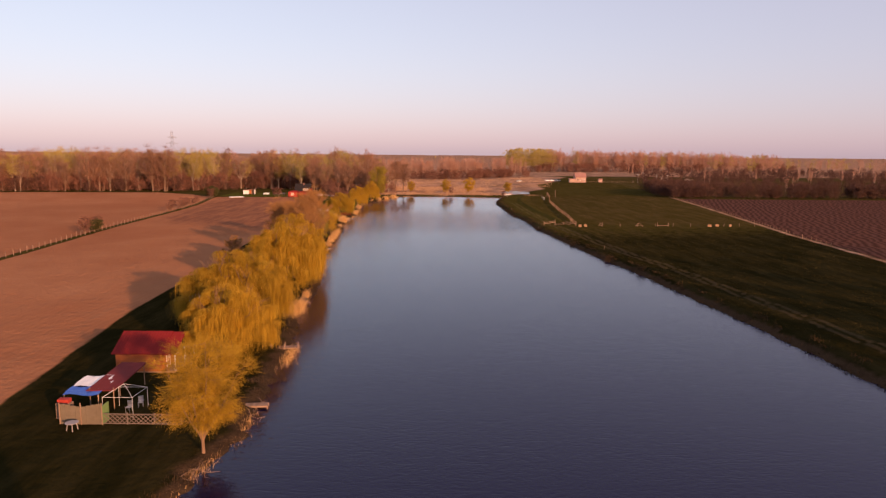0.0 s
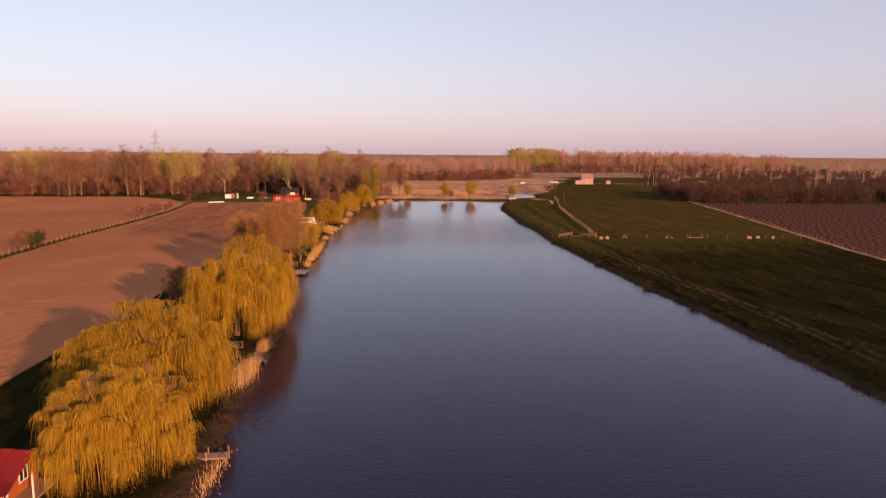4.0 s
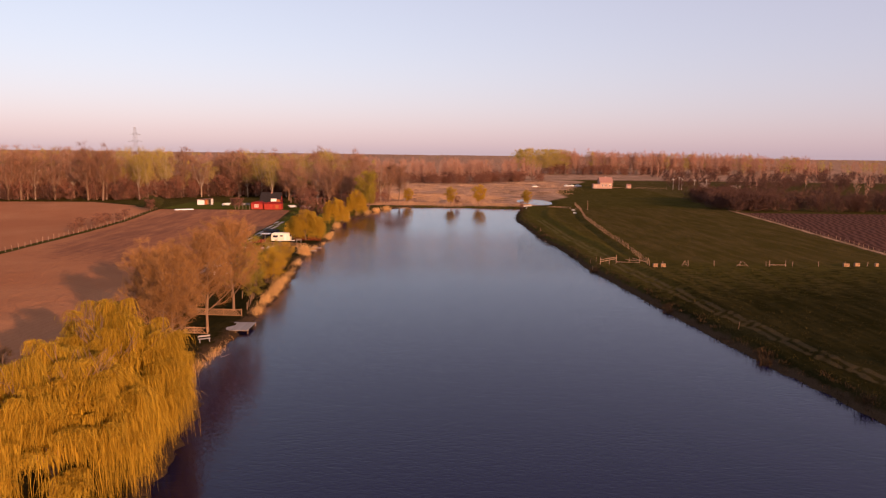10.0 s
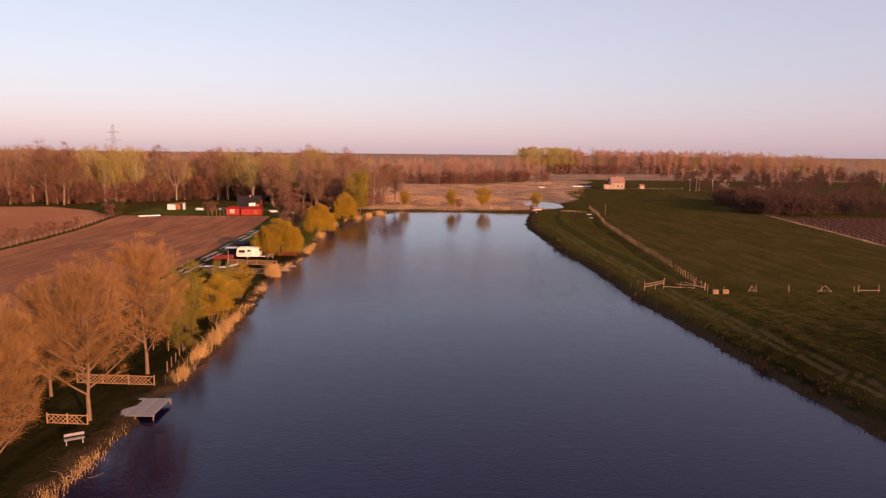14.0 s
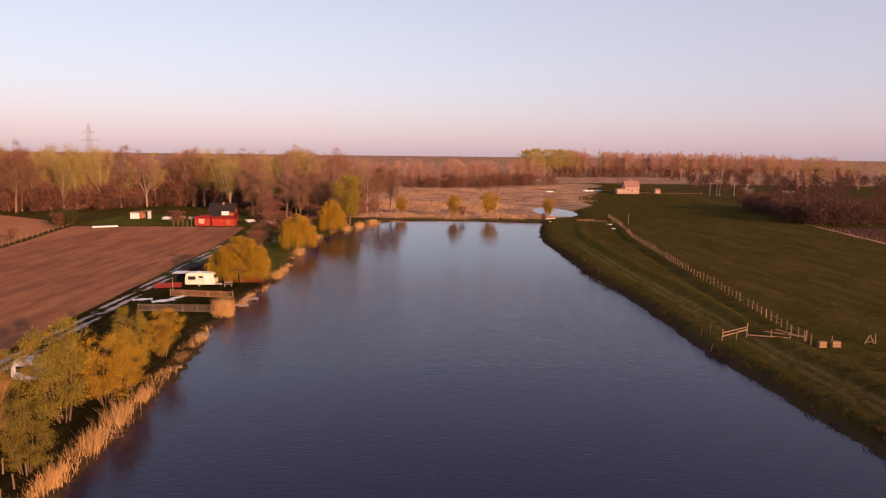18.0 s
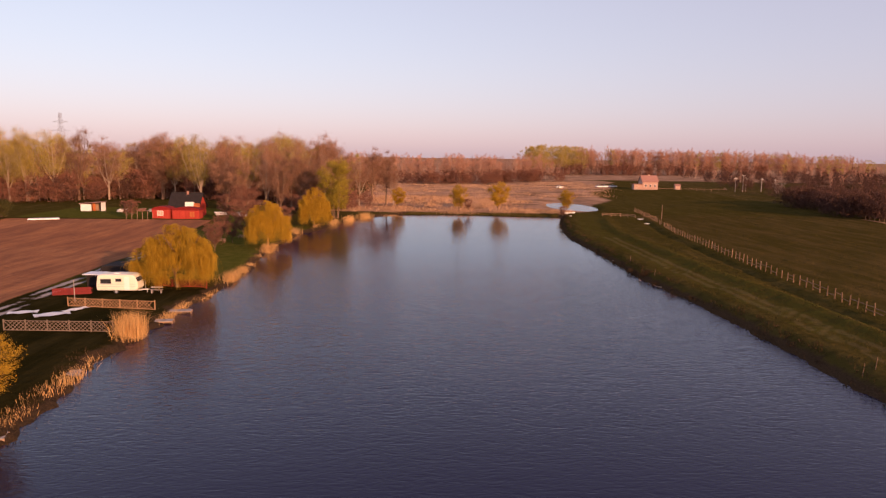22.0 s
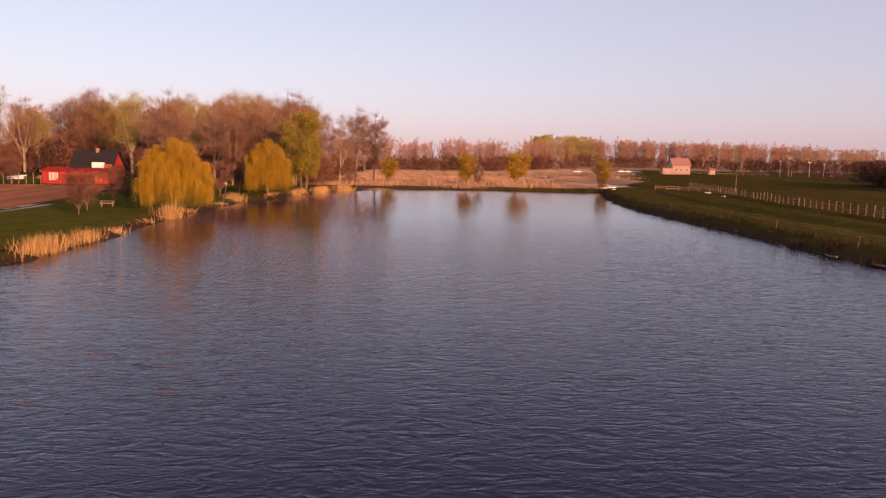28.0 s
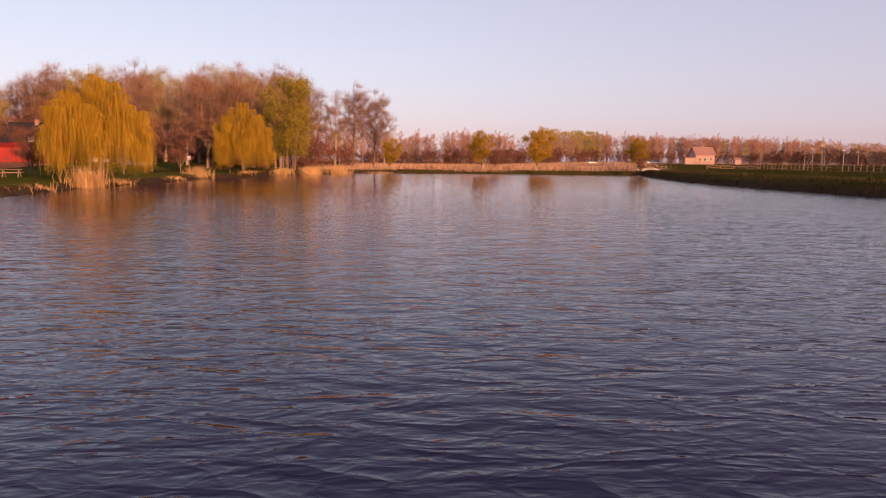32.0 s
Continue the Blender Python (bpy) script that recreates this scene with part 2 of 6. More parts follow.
def spread(lo, hi, fine, far, grow=1.12):
    """Coordinates: fine steps from lo to hi, then growing ones out to +-far."""
    mid = list(np.arange(lo, hi + 1e-6, fine))
    up, s = [], fine
    while (up[-1] if up else hi) < far:
        s *= grow
        up.append((up[-1] if up else hi) + s)
    down, s = [], fine
    while (down[-1] if down else lo) > -far:
        s *= grow
        down.append((down[-1] if down else lo) - s)
    return np.array(down[::-1] + mid + up)


FENCE_L = lambda y: -86.0 - 0.068 * (y - 20) + 0.6 * np.sin(y * 0.05)  # line of the fence between the two ploughed fields
FIELD_E = lambda y: np.interp(y, [0, 66, 104, 150, 228, 310, 360], [-37, -40, -44.5, -46, -50.5, -54, -57])
FENCE_R = lambda y: np.interp(y, [100, 206, 226, 265, 327, 384], [98, 108.5, 111.7, 117.5, 126.7, 134])

gx, gy = spread(-112, 138, 0.9, 5200), spread(38, 420, 1.0, 5200)
GX, GY = np.meshgrid(gx, gy)
GZ = land(GX, GY)
nv = GX.size
idx = np.arange(nv).reshape(GX.shape)
quads = np.stack([idx[:-1, :-1], idx[:-1, 1:], idx[1:, 1:], idx[1:, :-1]], -1).reshape(-1, 4)
gm = bpy.data.meshes.new("ground")
gm.vertices.add(nv)
gm.vertices.foreach_set("co", np.stack([GX, GY, GZ], -1).astype(np.float32).ravel())
gm.loops.add(quads.size)
gm.loops.foreach_set("vertex_index", quads.astype(np.int32).ravel())
gm.polygons.add(len(quads))
gm.polygons.foreach_set("loop_start", np.arange(0, quads.size, 4, dtype=np.int32))
gm.update(calc_edges=True)
gm.shade_smooth()


def soft(d, w=0.8):
    return step(d, -w, w)


dl, dr = left_shore(GY) - GX, GX - right_shore(GY)
fence_d = GX - FENCE_L(GY)
field_a = soft(FIELD_E(GY) - GX) * soft(fence_d - 1.3) * soft(351 + 0.02 * (GX + 80) - GY)
field_b = soft(-fence_d - 1.3) * soft(np.interp(GX, [-330, -210, -150, -125, -118], [352, 376, 382, 366, 356]) - GY) * soft(GX + 330, 4)
soil = np.maximum(field_a, field_b)
far_soil = soft(GX - FENCE_R(GY) - 1.5) * soft(371 - GY) * soft(290 - GX, 4)
dry = step(GY, 396, 404) * soft(GX + 34, 3) * soft(52 + 0.28 * (GY - 400) + 5 * np.sin(GY * 0.07) - GX, 8) * soft(690 - GY, 20)
# Lighter straw beyond 700 m stands in for haze on the far ground.
dry = np.maximum(dry, soft(GY - 700, 20) * 0.8)
dry = np.maximum(dry, 0.35 * soft(GX - 140, 5) * soft(GY - 385, 5))
dry = np.maximum(dry, 0.75 * np.exp(-((GX - FENCE_R(GY) - 0.4) / 1.2) ** 2) * soft(386 - GY) * soft(GY - 120, 20))
shore = np.exp(-(np.maximum(np.minimum(np.abs(dl), np.abs(dr)), 0) / 1.5) ** 2) * (GY < 400) * (GZ < 1.0)
shore = np.maximum(shore, 0.55 * step(dl, 0, 1) * step(4 - dl, 0, 3) * step(GY, 40, 60) * step(240 - GY, 0, 20))
rut = sum(np.exp(-((dr - o - 0.9 * np.sin(GY * 0.021)) / 0.55) ** 2) for o in (6.3, 8.3)) * (GY < 330) * (GX > 20)
rut = rut + np.exp(-((GX + 46.0 + 0.028 * (GY - 40) + 0.3) / 0.6) ** 2) * (GX < -30) * (GY < 345) * 0.7
# Greener grass, with the shade over near meadow and left bank painted in.
shaded_grass = soft(205 + 0.25 * (GX - 50) - GY, 75) * soft(GX - 30, 3) * soft(FENCE_R(GY) - GX)
shaded_grass = np.maximum(shaded_grass, soft(GX - FIELD_E(GY)) * soft(-GX - 14) * soft(268 - GY, 10))
lane = sum(np.exp(-((GX + o + 0.055 * (GY - 228)) / 0.42) ** 2) for o in (46.9, 48.6)) * soft(GY - 205, 6) * soft(318 - GY, 3)
lawn = soft(GX + 108, 4) * soft(-GX - 46, 3) * soft(GY - 353.5, 1) * soft(388 - GY, 6) + soft(GX - FIELD_E(GY) - 1.5) * soft(-GX - 31) * soft(GY - 274, 4) * soft(352 - GY, 2)
lawn = lawn + 0.42 * soft(dr - 3.5, 1.5) * soft(15 - dr, 3) * soft(GY - 236, 8) * soft(396 - GY, 6)
# Area where the left field's soil turns darker in streaks.
dark_soil = soft(GY - 222 + 0.5 * (GX + 60), 45) * soft(GX - FENCE_L(GY) - 4, 10)
pasture = soft(GX - 56 - 0.06 * (GY - 260), 6) * soft(GY - 232, 10) * soft(FENCE_R(GY) - GX) * soft(392 - GY, 10)
for key, values in (("lawn", np.clip(lawn, 0, 1)), ("dark_soil", dark_soil), ("pasture", pasture), ("shaded_grass", shaded_grass), ("lane", lane), ("soil", soil), ("far_soil", far_soil), ("dry", dry), ("shore", shore), ("rut", np.clip(rut, 0, 1))):
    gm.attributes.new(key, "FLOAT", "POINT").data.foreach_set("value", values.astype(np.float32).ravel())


def ground_material():
    m, n, l, p = nodes("ground")
    co = n.new("ShaderNodeTexCoord").outputs["Object"]

    def attr(key, wob=0.35):
        a = n.new("ShaderNodeAttribute")
        a.attribute_name = key
        s = n.new("ShaderNodeMath")
        s.operation = "ADD"
        l.new(a.outputs["Fac"], s.inputs[0])
        c = n.new("ShaderNodeMath")
        c.operation = "MULTIPLY_ADD"
        c.inputs[1].default_value, c.inputs[2].default_value = wob, -wob / 2
        l.new(mid.outputs[0], c.inputs[0])
        l.new(c.outputs[0], s.inputs[1])
        return ramp_fac(n, l, s.outputs[0], 0.35, 0.65)

    huge, big, mid, fine = (noise_tex(n, l, s, 5, 0.62, co) for s in (0.012, 0.07, 0.6, 7.0))
    st = n.new("ShaderNodeMapping")  # long streaks left by grazing and mowing
    st.inputs["Scale"].default_value, st.inputs["Rotation"].default_value = (1.0, 0.16, 1), (0, 0, radians(-12))
    l.new(co, st.inputs["Vector"])
    streak = noise_tex(n, l, 0.35, 5, 0.7, st.outputs[0])
    grass = mix(n, l, ramp_fac(n, l, big.outputs[0], 0.35, 0.65), (0.0421, 0.0361, 0.0077), (0.0636, 0.0499, 0.0116))
    grass = mix(n, l, ramp_fac(n, l, streak.outputs[0], 0.48, 0.72), grass, (0.0972, 0.0679, 0.0232))
    grass = mix(n, l, ramp_fac(n, l, huge.outputs[0], 0.45, 0.7), grass, (0.0671, 0.0525, 0.0142))
    grass = mix(n, l, ramp_fac(n, l, mid.outputs[0], 0.48, 0.72), grass, (0.0241, 0.0224, 0.0056))
    grass = mix(n, l, ramp_fac(n, l, fine.outputs[0], 0.45, 0.75), grass, (0.0740, 0.0559, 0.0163))
    grass = mix(n, l, attr("shaded_grass", 0.6), grass, mix(n, l, ramp_fac(n, l, streak.outputs[0], 0.40, 0.70), (0.0150, 0.0135, 0.0042), (0.0360, 0.0285, 0.0100)))
    dry_grass = mix(n, l, ramp_fac(n, l, streak.outputs[0], 0.40, 0.66), (0.0594, 0.0450, 0.0113), (0.1125, 0.0738, 0.0261))
    dry_grass = mix(n, l, ramp_fac(n, l, fine.outputs[0], 0.42, 0.7), dry_grass, (0.0414, 0.0333, 0.0090))
    grass = mix(n, l, attr("pasture", 0.8), grass, dry_grass)
    turf = mix(n, l, ramp_fac(n, l, mid.outputs[0], 0.35, 0.68), (0.0615, 0.0656, 0.0115), (0.0943, 0.0861, 0.0180))
    grass = mix(n, l, attr("lawn", 0.6), grass, turf)
    # ploughed soil with drill lines along the field
    wave = n.new("ShaderNodeTexWave")
    wave.inputs["Scale"].default_value, wave.inputs["Distortion"].default_value, wave.inputs["Detail"].default_value = 0.28, 1.6, 3
    rot = n.new("ShaderNodeMapping")
    rot.inputs["Rotation"].default_value = (0, 0, radians(4.5))
    l.new(co, rot.inputs["Vector"])
    l.new(rot.outputs[0], wave.inputs["Vector"])
    soil = mix(n, l, ramp_fac(n, l, big.outputs[0], 0.3, 0.7), (0.43, 0.185, 0.088), (0.53, 0.245, 0.118))
    soil = mix(n, l, ramp_fac(n, l, fine.outputs[0], 0.3, 0.75), soil, (0.32, 0.132, 0.062))
    soil = mix(n, l, ramp_fac(n, l, huge.outputs[0], 0.42, 0.62), soil, (0.34, 0.134, 0.062))
    soil = mix(n, l, 0.10, soil, mix(n, l, wave.outputs[1], (0.17, 0.066, 0.028), (0.36, 0.17, 0.085)))
    da = n.new("ShaderNodeMath")
    da.operation = "MULTIPLY"
    l.new(attr("dark_soil", 0.7), da.inputs[0])
    l.new(ramp_fac(n, l, streak.outputs[0], 0.30, 0.62), da.inputs[1])
    soil = mix(n, l, da.outputs[0], soil, (0.215, 0.092, 0.052))
    wave2 = n.new("ShaderNodeTexWave")
    wave2.inputs["Scale"].default_value, wave2.inputs["Distortion"].default_value, wave2.inputs["Detail"].default_value = 0.15, 7.0, 2
    rot2 = n.new("ShaderNodeMapping")
    rot2.inputs["Rotation"].default_value = (0, 0, radians(20))
    l.new(co, rot2.inputs["Vector"])
    l.new(rot2.outputs[0], wave2.inputs["Vector"])
    dark = mix(n, l, wave2.outputs[1], (0.065, 0.030, 0.022), (0.125, 0.060, 0.042))
    straw = mix(n, l, ramp_fac(n, l, mid.outputs[0], 0.3, 0.7), (0.34, 0.195, 0.120), (0.48, 0.29, 0.185))
    straw = mix(n, l, ramp_fac(n, l, big.outputs[0], 0.42, 0.62), straw, (0.20, 0.115, 0.068))
    mud = mix(n, l, ramp_fac(n, l, fine.outputs[0], 0.3, 0.7), (0.034, 0.022, 0.013), (0.075, 0.048, 0.027))
    col = mix(n, l, attr("dry", 0.5), grass, straw)
    col = mix(n, l, attr("far_soil"), col, dark)
    col = mix(n, l, attr("soil"), col, soil)
    col = mix(n, l, attr("shore", 0.9), col, mud)
    a = attr("rut", 0.9)
    half = n.new("ShaderNodeMath")
    half.operation = "MULTIPLY"
    half.inputs[1].default_value = 0.14
    l.new(a, half.inputs[0])
    col = mix(n, l, half.outputs[0], col, (0.24, 0.17, 0.10))
    col = mix(n, l, attr("lane", 1.1), col, (0.34, 0.30, 0.28))
    l.new(col, p.inputs["Base Color"])
    p.inputs["Roughness"].default_value = 0.95
    p.inputs["Specular IOR Level"].default_value = 0.0
    b = n.new("ShaderNodeBump")
    b.inputs["Strength"].default_value, b.inputs["Distance"].default_value = 0.7, 0.12
    l.new(fine.outputs[0], b.inputs["Height"])
    b2 = n.new("ShaderNodeBump")
    b2.inputs["Strength"].default_value, b2.inputs["Distance"].default_value = 0.7, 0.7
    l.new(mid.outputs[0], b2.inputs["Height"])
    l.new(b.outputs[0], b2.inputs["Normal"])
    l.new(b2.outputs[0], p.inputs["Normal"])
    return m


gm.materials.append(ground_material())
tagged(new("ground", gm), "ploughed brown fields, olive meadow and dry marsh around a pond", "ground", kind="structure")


def water_material():
    m, n, l, p = nodes("pond_water")
    co = n.new("ShaderNodeTexCoord").outputs["Object"]
    p.inputs["Base Color"].default_value = (0.0058, 0.0050, 0.0240, 1)
    p.inputs["Roughness"].default_value = 0.03
    p.inputs["IOR"].default_value = 1.33
    p.inputs["Specular IOR Level"].default_value = 0.42
    p.inputs["Specular Tint"].default_value = (0.70, 0.66, 1.0, 1)
    last = None
    where = n.new("ShaderNodeSeparateXYZ")
    l.new(co, where.inputs[0])
    wind = n.new("ShaderNodeMapRange")  # the open middle of the pond is more ruffled than its sheltered ends
    wind.interpolation_type = "SMOOTHSTEP"
    wind.inputs[1].default_value, wind.inputs[2].default_value, wind.inputs[3].default_value, wind.inputs[4].default_value = 205, 238, 1.0, 2.3
    calm = n.new("ShaderNodeMapRange")
    calm.interpolation_type = "SMOOTHSTEP"
    calm.inputs[1].default_value, calm.inputs[2].default_value, calm.inputs[3].default_value, calm.inputs[4].default_value = 258, 320, 1.0, 0.25
    for node in (wind, calm):
        l.new(where.outputs[1], node.inputs[0])
    ruffle = n.new("ShaderNodeMath")
    ruffle.operation = "MULTIPLY"
    l.new(wind.outputs[0], ruffle.inputs[0])
    l.new(calm.outputs[0], ruffle.inputs[1])
    for sx, sy, rz, scale, strength, dist in ((0.42, 1.0, 9, 1.7, 0.42, 0.062), (0.46, 1.0, -14, 4.6, 0.42, 0.018), (0.5, 1.0, 4, 0.5, 0.3, 0.03)):
        mp = n.new("ShaderNodeMapping")
        mp.inputs["Rotation"].default_value = (0, 0, radians(rz))
        mp.inputs["Scale"].default_value = (sx, sy, 1)
        l.new(co, mp.inputs["Vector"])
        t = noise_tex(n, l, scale, 2.5, 0.55, mp.outputs[0])
        t.inputs["Distortion"].default_value = 0.4
        b = n.new("ShaderNodeBump")
        b.inputs["Distance"].default_value = dist
        force = n.new("ShaderNodeMath")
        force.operation = "MULTIPLY"
        force.inputs[1].default_value = strength
        l.new(ruffle.outputs[0], force.inputs[0])
        l.new(force.outputs[0], b.inputs["Strength"])
        if scale > 1:  # sharp crests over round troughs
            mid = n.new("ShaderNodeMath")
            mid.operation = "SUBTRACT"
            mid.inputs[1].default_value = 0.5
            l.new(t.outputs[0], mid.inputs[0])
            fold = n.new("ShaderNodeMath")
            fold.operation = "ABSOLUTE"
            l.new(mid.outputs[0], fold.inputs[0])
            crest = n.new("ShaderNodeMath")
            crest.operation = "MULTIPLY_ADD"
            crest.inputs[1].default_value, crest.inputs[2].default_value = -1.5, 1.0
            l.new(fold.outputs[0], crest.inputs[0])
            l.new(crest.outputs[0], b.inputs["Height"])
        else:
            l.new(t.outputs[0], b.inputs["Height"])
        if last:
            l.new(last, b.inputs["Normal"])
        last = b.outputs[0]
    lean = n.new("ShaderNodeVectorMath")  # tilts all normals south so the water mirrors higher sky
    lean.operation = "ADD"
    lean.inputs[1].default_value = (0, -0.010, 0)
    l.new(last, lean.inputs[0])
    unit = n.new("ShaderNodeVectorMath")
    unit.operation = "NORMALIZE"
    l.new(lean.outputs[0], unit.inputs[0])
    l.new(unit.outputs[0], p.inputs["Normal"])
    return m


wg = Geo()
wg.add([(-70, -75, 0), (90, -75, 0), (90, 485, 0), (-70, 485, 0)], [(0, 1, 2, 3)])
tagged(new("water", wg.mesh("water", water_material())), "dark blue rippled water of a long fishing pond", "pond", kind="structure")

# ---- trees ----


def limb(geo, p, d, length, r, rng, depth, tips, bend=0.25, up=0.15, n=5, split=(2, 3), shrink=0.68, spread_=0.75, sites=None):
    """A branch of three bent pieces, and its children; collects the tips."""
    p, d = Vector(p), Vector(d).normalized()
    for k in range(3):
        nd = (d + Vector((rng.uniform(-bend, bend), rng.uniform(-bend, bend), rng.uniform(-bend, bend) + up))).normalized()
        q = p + nd * length / 3
        r2 = r * 0.84
        geo.tube(p, q, r, r2, n)
        if depth > 0 and k >= 1:
            for _ in range(rng.randint(*split) - (k == 1)):
                a = rng.uniform(0, math.tau)
                side = (nd.orthogonal().normalized())
                side = Matrix.Rotation(a, 3, nd) @ side
                limb(geo, q, nd + side * rng.uniform(0.6, 1.1) * spread_, length * shrink * rng.uniform(0.8, 1.1), r2 * 0.62, rng, depth - 1, tips, bend, up, max(3, n - 1), split, shrink, spread_, sites)
        if sites is not None and depth <= 2:
            sites.append((p.lerp(q, rng.random()), nd.copy()))
        p, d, r = q, nd, r2
    tips.append((p.copy(), d.copy(), depth))


def strand(geo, p, out, drop, rng, w):
    """A hanging willow twig: a narrow leafy ribbon that arches outward and then falls."""
    pts, q = [], Vector(p)
    reach = Vector((out.x, out.y, 0)) * rng.uniform(0.5, 1.2)
    lift = 0.22 * reach.length + 0.04
    k = 4
    for i in range(k + 1):
        pts.append(q.copy())
        if i == 0:
            q = q + reach * 0.65 + Vector((0, 0, lift))
        else:
            q = q + reach * 0.2 / i + Vector((rng.gauss(0, 0.11), rng.gauss(0, 0.11), -drop / (k - 1)))
    a = rng.uniform(0, math.pi)
    side = Vector((math.cos(a), math.sin(a), 0))
    vs = []
    for i, c in enumerate(pts):
        ww = w * (0.6 + 0.7 * rng.random()) * (1 - 0.75 * i / k)
        side = (side + Vector((rng.uniform(-0.5, 0.5), rng.uniform(-0.5, 0.5), 0))).normalized()
        vs += [c - side * ww / 2, c + side * ww / 2]
    geo.add(vs, [(2 * i, 2 * i + 1, 2 * i + 3, 2 * i + 2) for i in range(k)])


def willow_meshes(seed, height, width, strands, w=0.034, low=0.03, top=1.0, dense=1.0):
    rng = random.Random(seed)
    wood, leaf, tips = Geo(), Geo(), []
    fork = height * 0.20
    lean = Vector((rng.uniform(-0.15, 0.15), rng.uniform(-0.15, 0.15), 1))
    wood.tube((0, 0, -0.3), lean * fork, height * 0.032, height * 0.024, 8)
    for k in range(6):
        a = k * math.tau / 6 + rng.uniform(-0.3, 0.3)
        d = Vector((math.cos(a) * 0.6, math.sin(a) * 0.6, 1.0))
        limb(wood, lean * fork, d, height * 0.42, height * 0.017, rng, 2, tips, 0.2, 0.12, 6, (2, 3), 0.62, 0.7)
    # a few boughs, each carrying its own ragged dome of tufts; each tuft is a fountain of long hanging shoots
    boughs = [(0.0, 0.0, 0.30, 1.0)]
    n_b = 6
    for k in range(n_b):
        a = (k + rng.uniform(-0.3, 0.3)) * math.tau / n_b
        rb = rng.uniform(0.20, 0.29) * width
        boughs.append((rb * math.cos(a), rb * math.sin(a), rng.uniform(0.20, 0.27), rng.uniform(0.74, 0.97)))
    lumps = []
    for _ in range(max(40, min(210, strands // 115))):
        bx, by, br, bz = rng.choice(boughs)
        a, u = rng.uniform(0, math.tau), rng.random() ** 0.5
        x, y = bx + u * br * width * math.cos(a), by + u * br * width * math.sin(a)
        z = height * bz * top - br * width * 1.15 * (1 - math.sqrt(max(0.0, 1 - u * u * 0.94)))
        u = math.hypot(x, y) / (0.5 * width)
        z = max(height * 0.36, z) * rng.uniform(0.80, 1.03)
        if rng.random() < 0.42:  # tufts down the flanks, which round the crown off
            z = height * rng.uniform(0.24, 0.66)
            rr = 0.5 * width * math.sqrt(max(0.05, 1 - ((z / height - 0.40) / 0.68) ** 2)) * rng.uniform(0.80, 0.98)
            x, y, u = rr * math.cos(a) * (1 + 0.10 * math.sin(3 * a + seed)), rr * math.sin(a) * (1 + 0.10 * math.sin(3 * a + seed)), 0.9
        lumps.append((Vector((x, y, z)), u, rng.uniform(0.045, 0.095) * width))
    per = strands // len(lumps)
    for c, u, wide in lumps:
        long = rng.uniform(0.08, 0.20) * height
        away = Vector((c.x, c.y, 0)).normalized()
        lean_ = away * 0.5 * u + Vector((rng.gauss(0, 0.55), rng.gauss(0, 0.55), 0))
        for _ in range(per):
            a, s = rng.uniform(0, math.tau), rng.random() ** 0.7
            off = Vector((math.cos(a), math.sin(a), 0))
            p = c + off * wide * 0.55 * s + Vector((0, 0, -0.35 * wide * s * s))
            out = off * wide * 0.75 * s + lean_ * wide * 0.6
            floor_ = height * low * rng.uniform(0.5, 3.2)
            fall = long * rng.uniform(0.45, 1.1) * (1.25 - 0.45 * s)
            if u > 0.78 and rng.random() < 0.22:
                fall = (p.z - floor_) * rng.uniform(0.6, 1.0)
            strand(leaf, p, out, max(0.35, min(p.z - floor_, fall)), rng, w)
    for _ in range(strands // 12):  # wide filler ribbons inside the crown, added to thicken its shadow
        a, u = rng.uniform(0, math.tau), rng.random() ** 0.5 * 0.66
        p = Vector((u * width * 0.42 * math.cos(a), u * width * 0.42 * math.sin(a), height * (0.30 + 0.46 * math.sqrt(1 - u ** 2.4)) * rng.uniform(0.6, 0.96)))
        strand(leaf, p, Vector((math.cos(a), math.sin(a), 0)) * 0.3, height * rng.uniform(0.08, 0.16), rng, w * 4 * dense)
    return wood.mesh("willow_trunk", "bark_brown", True), leaf


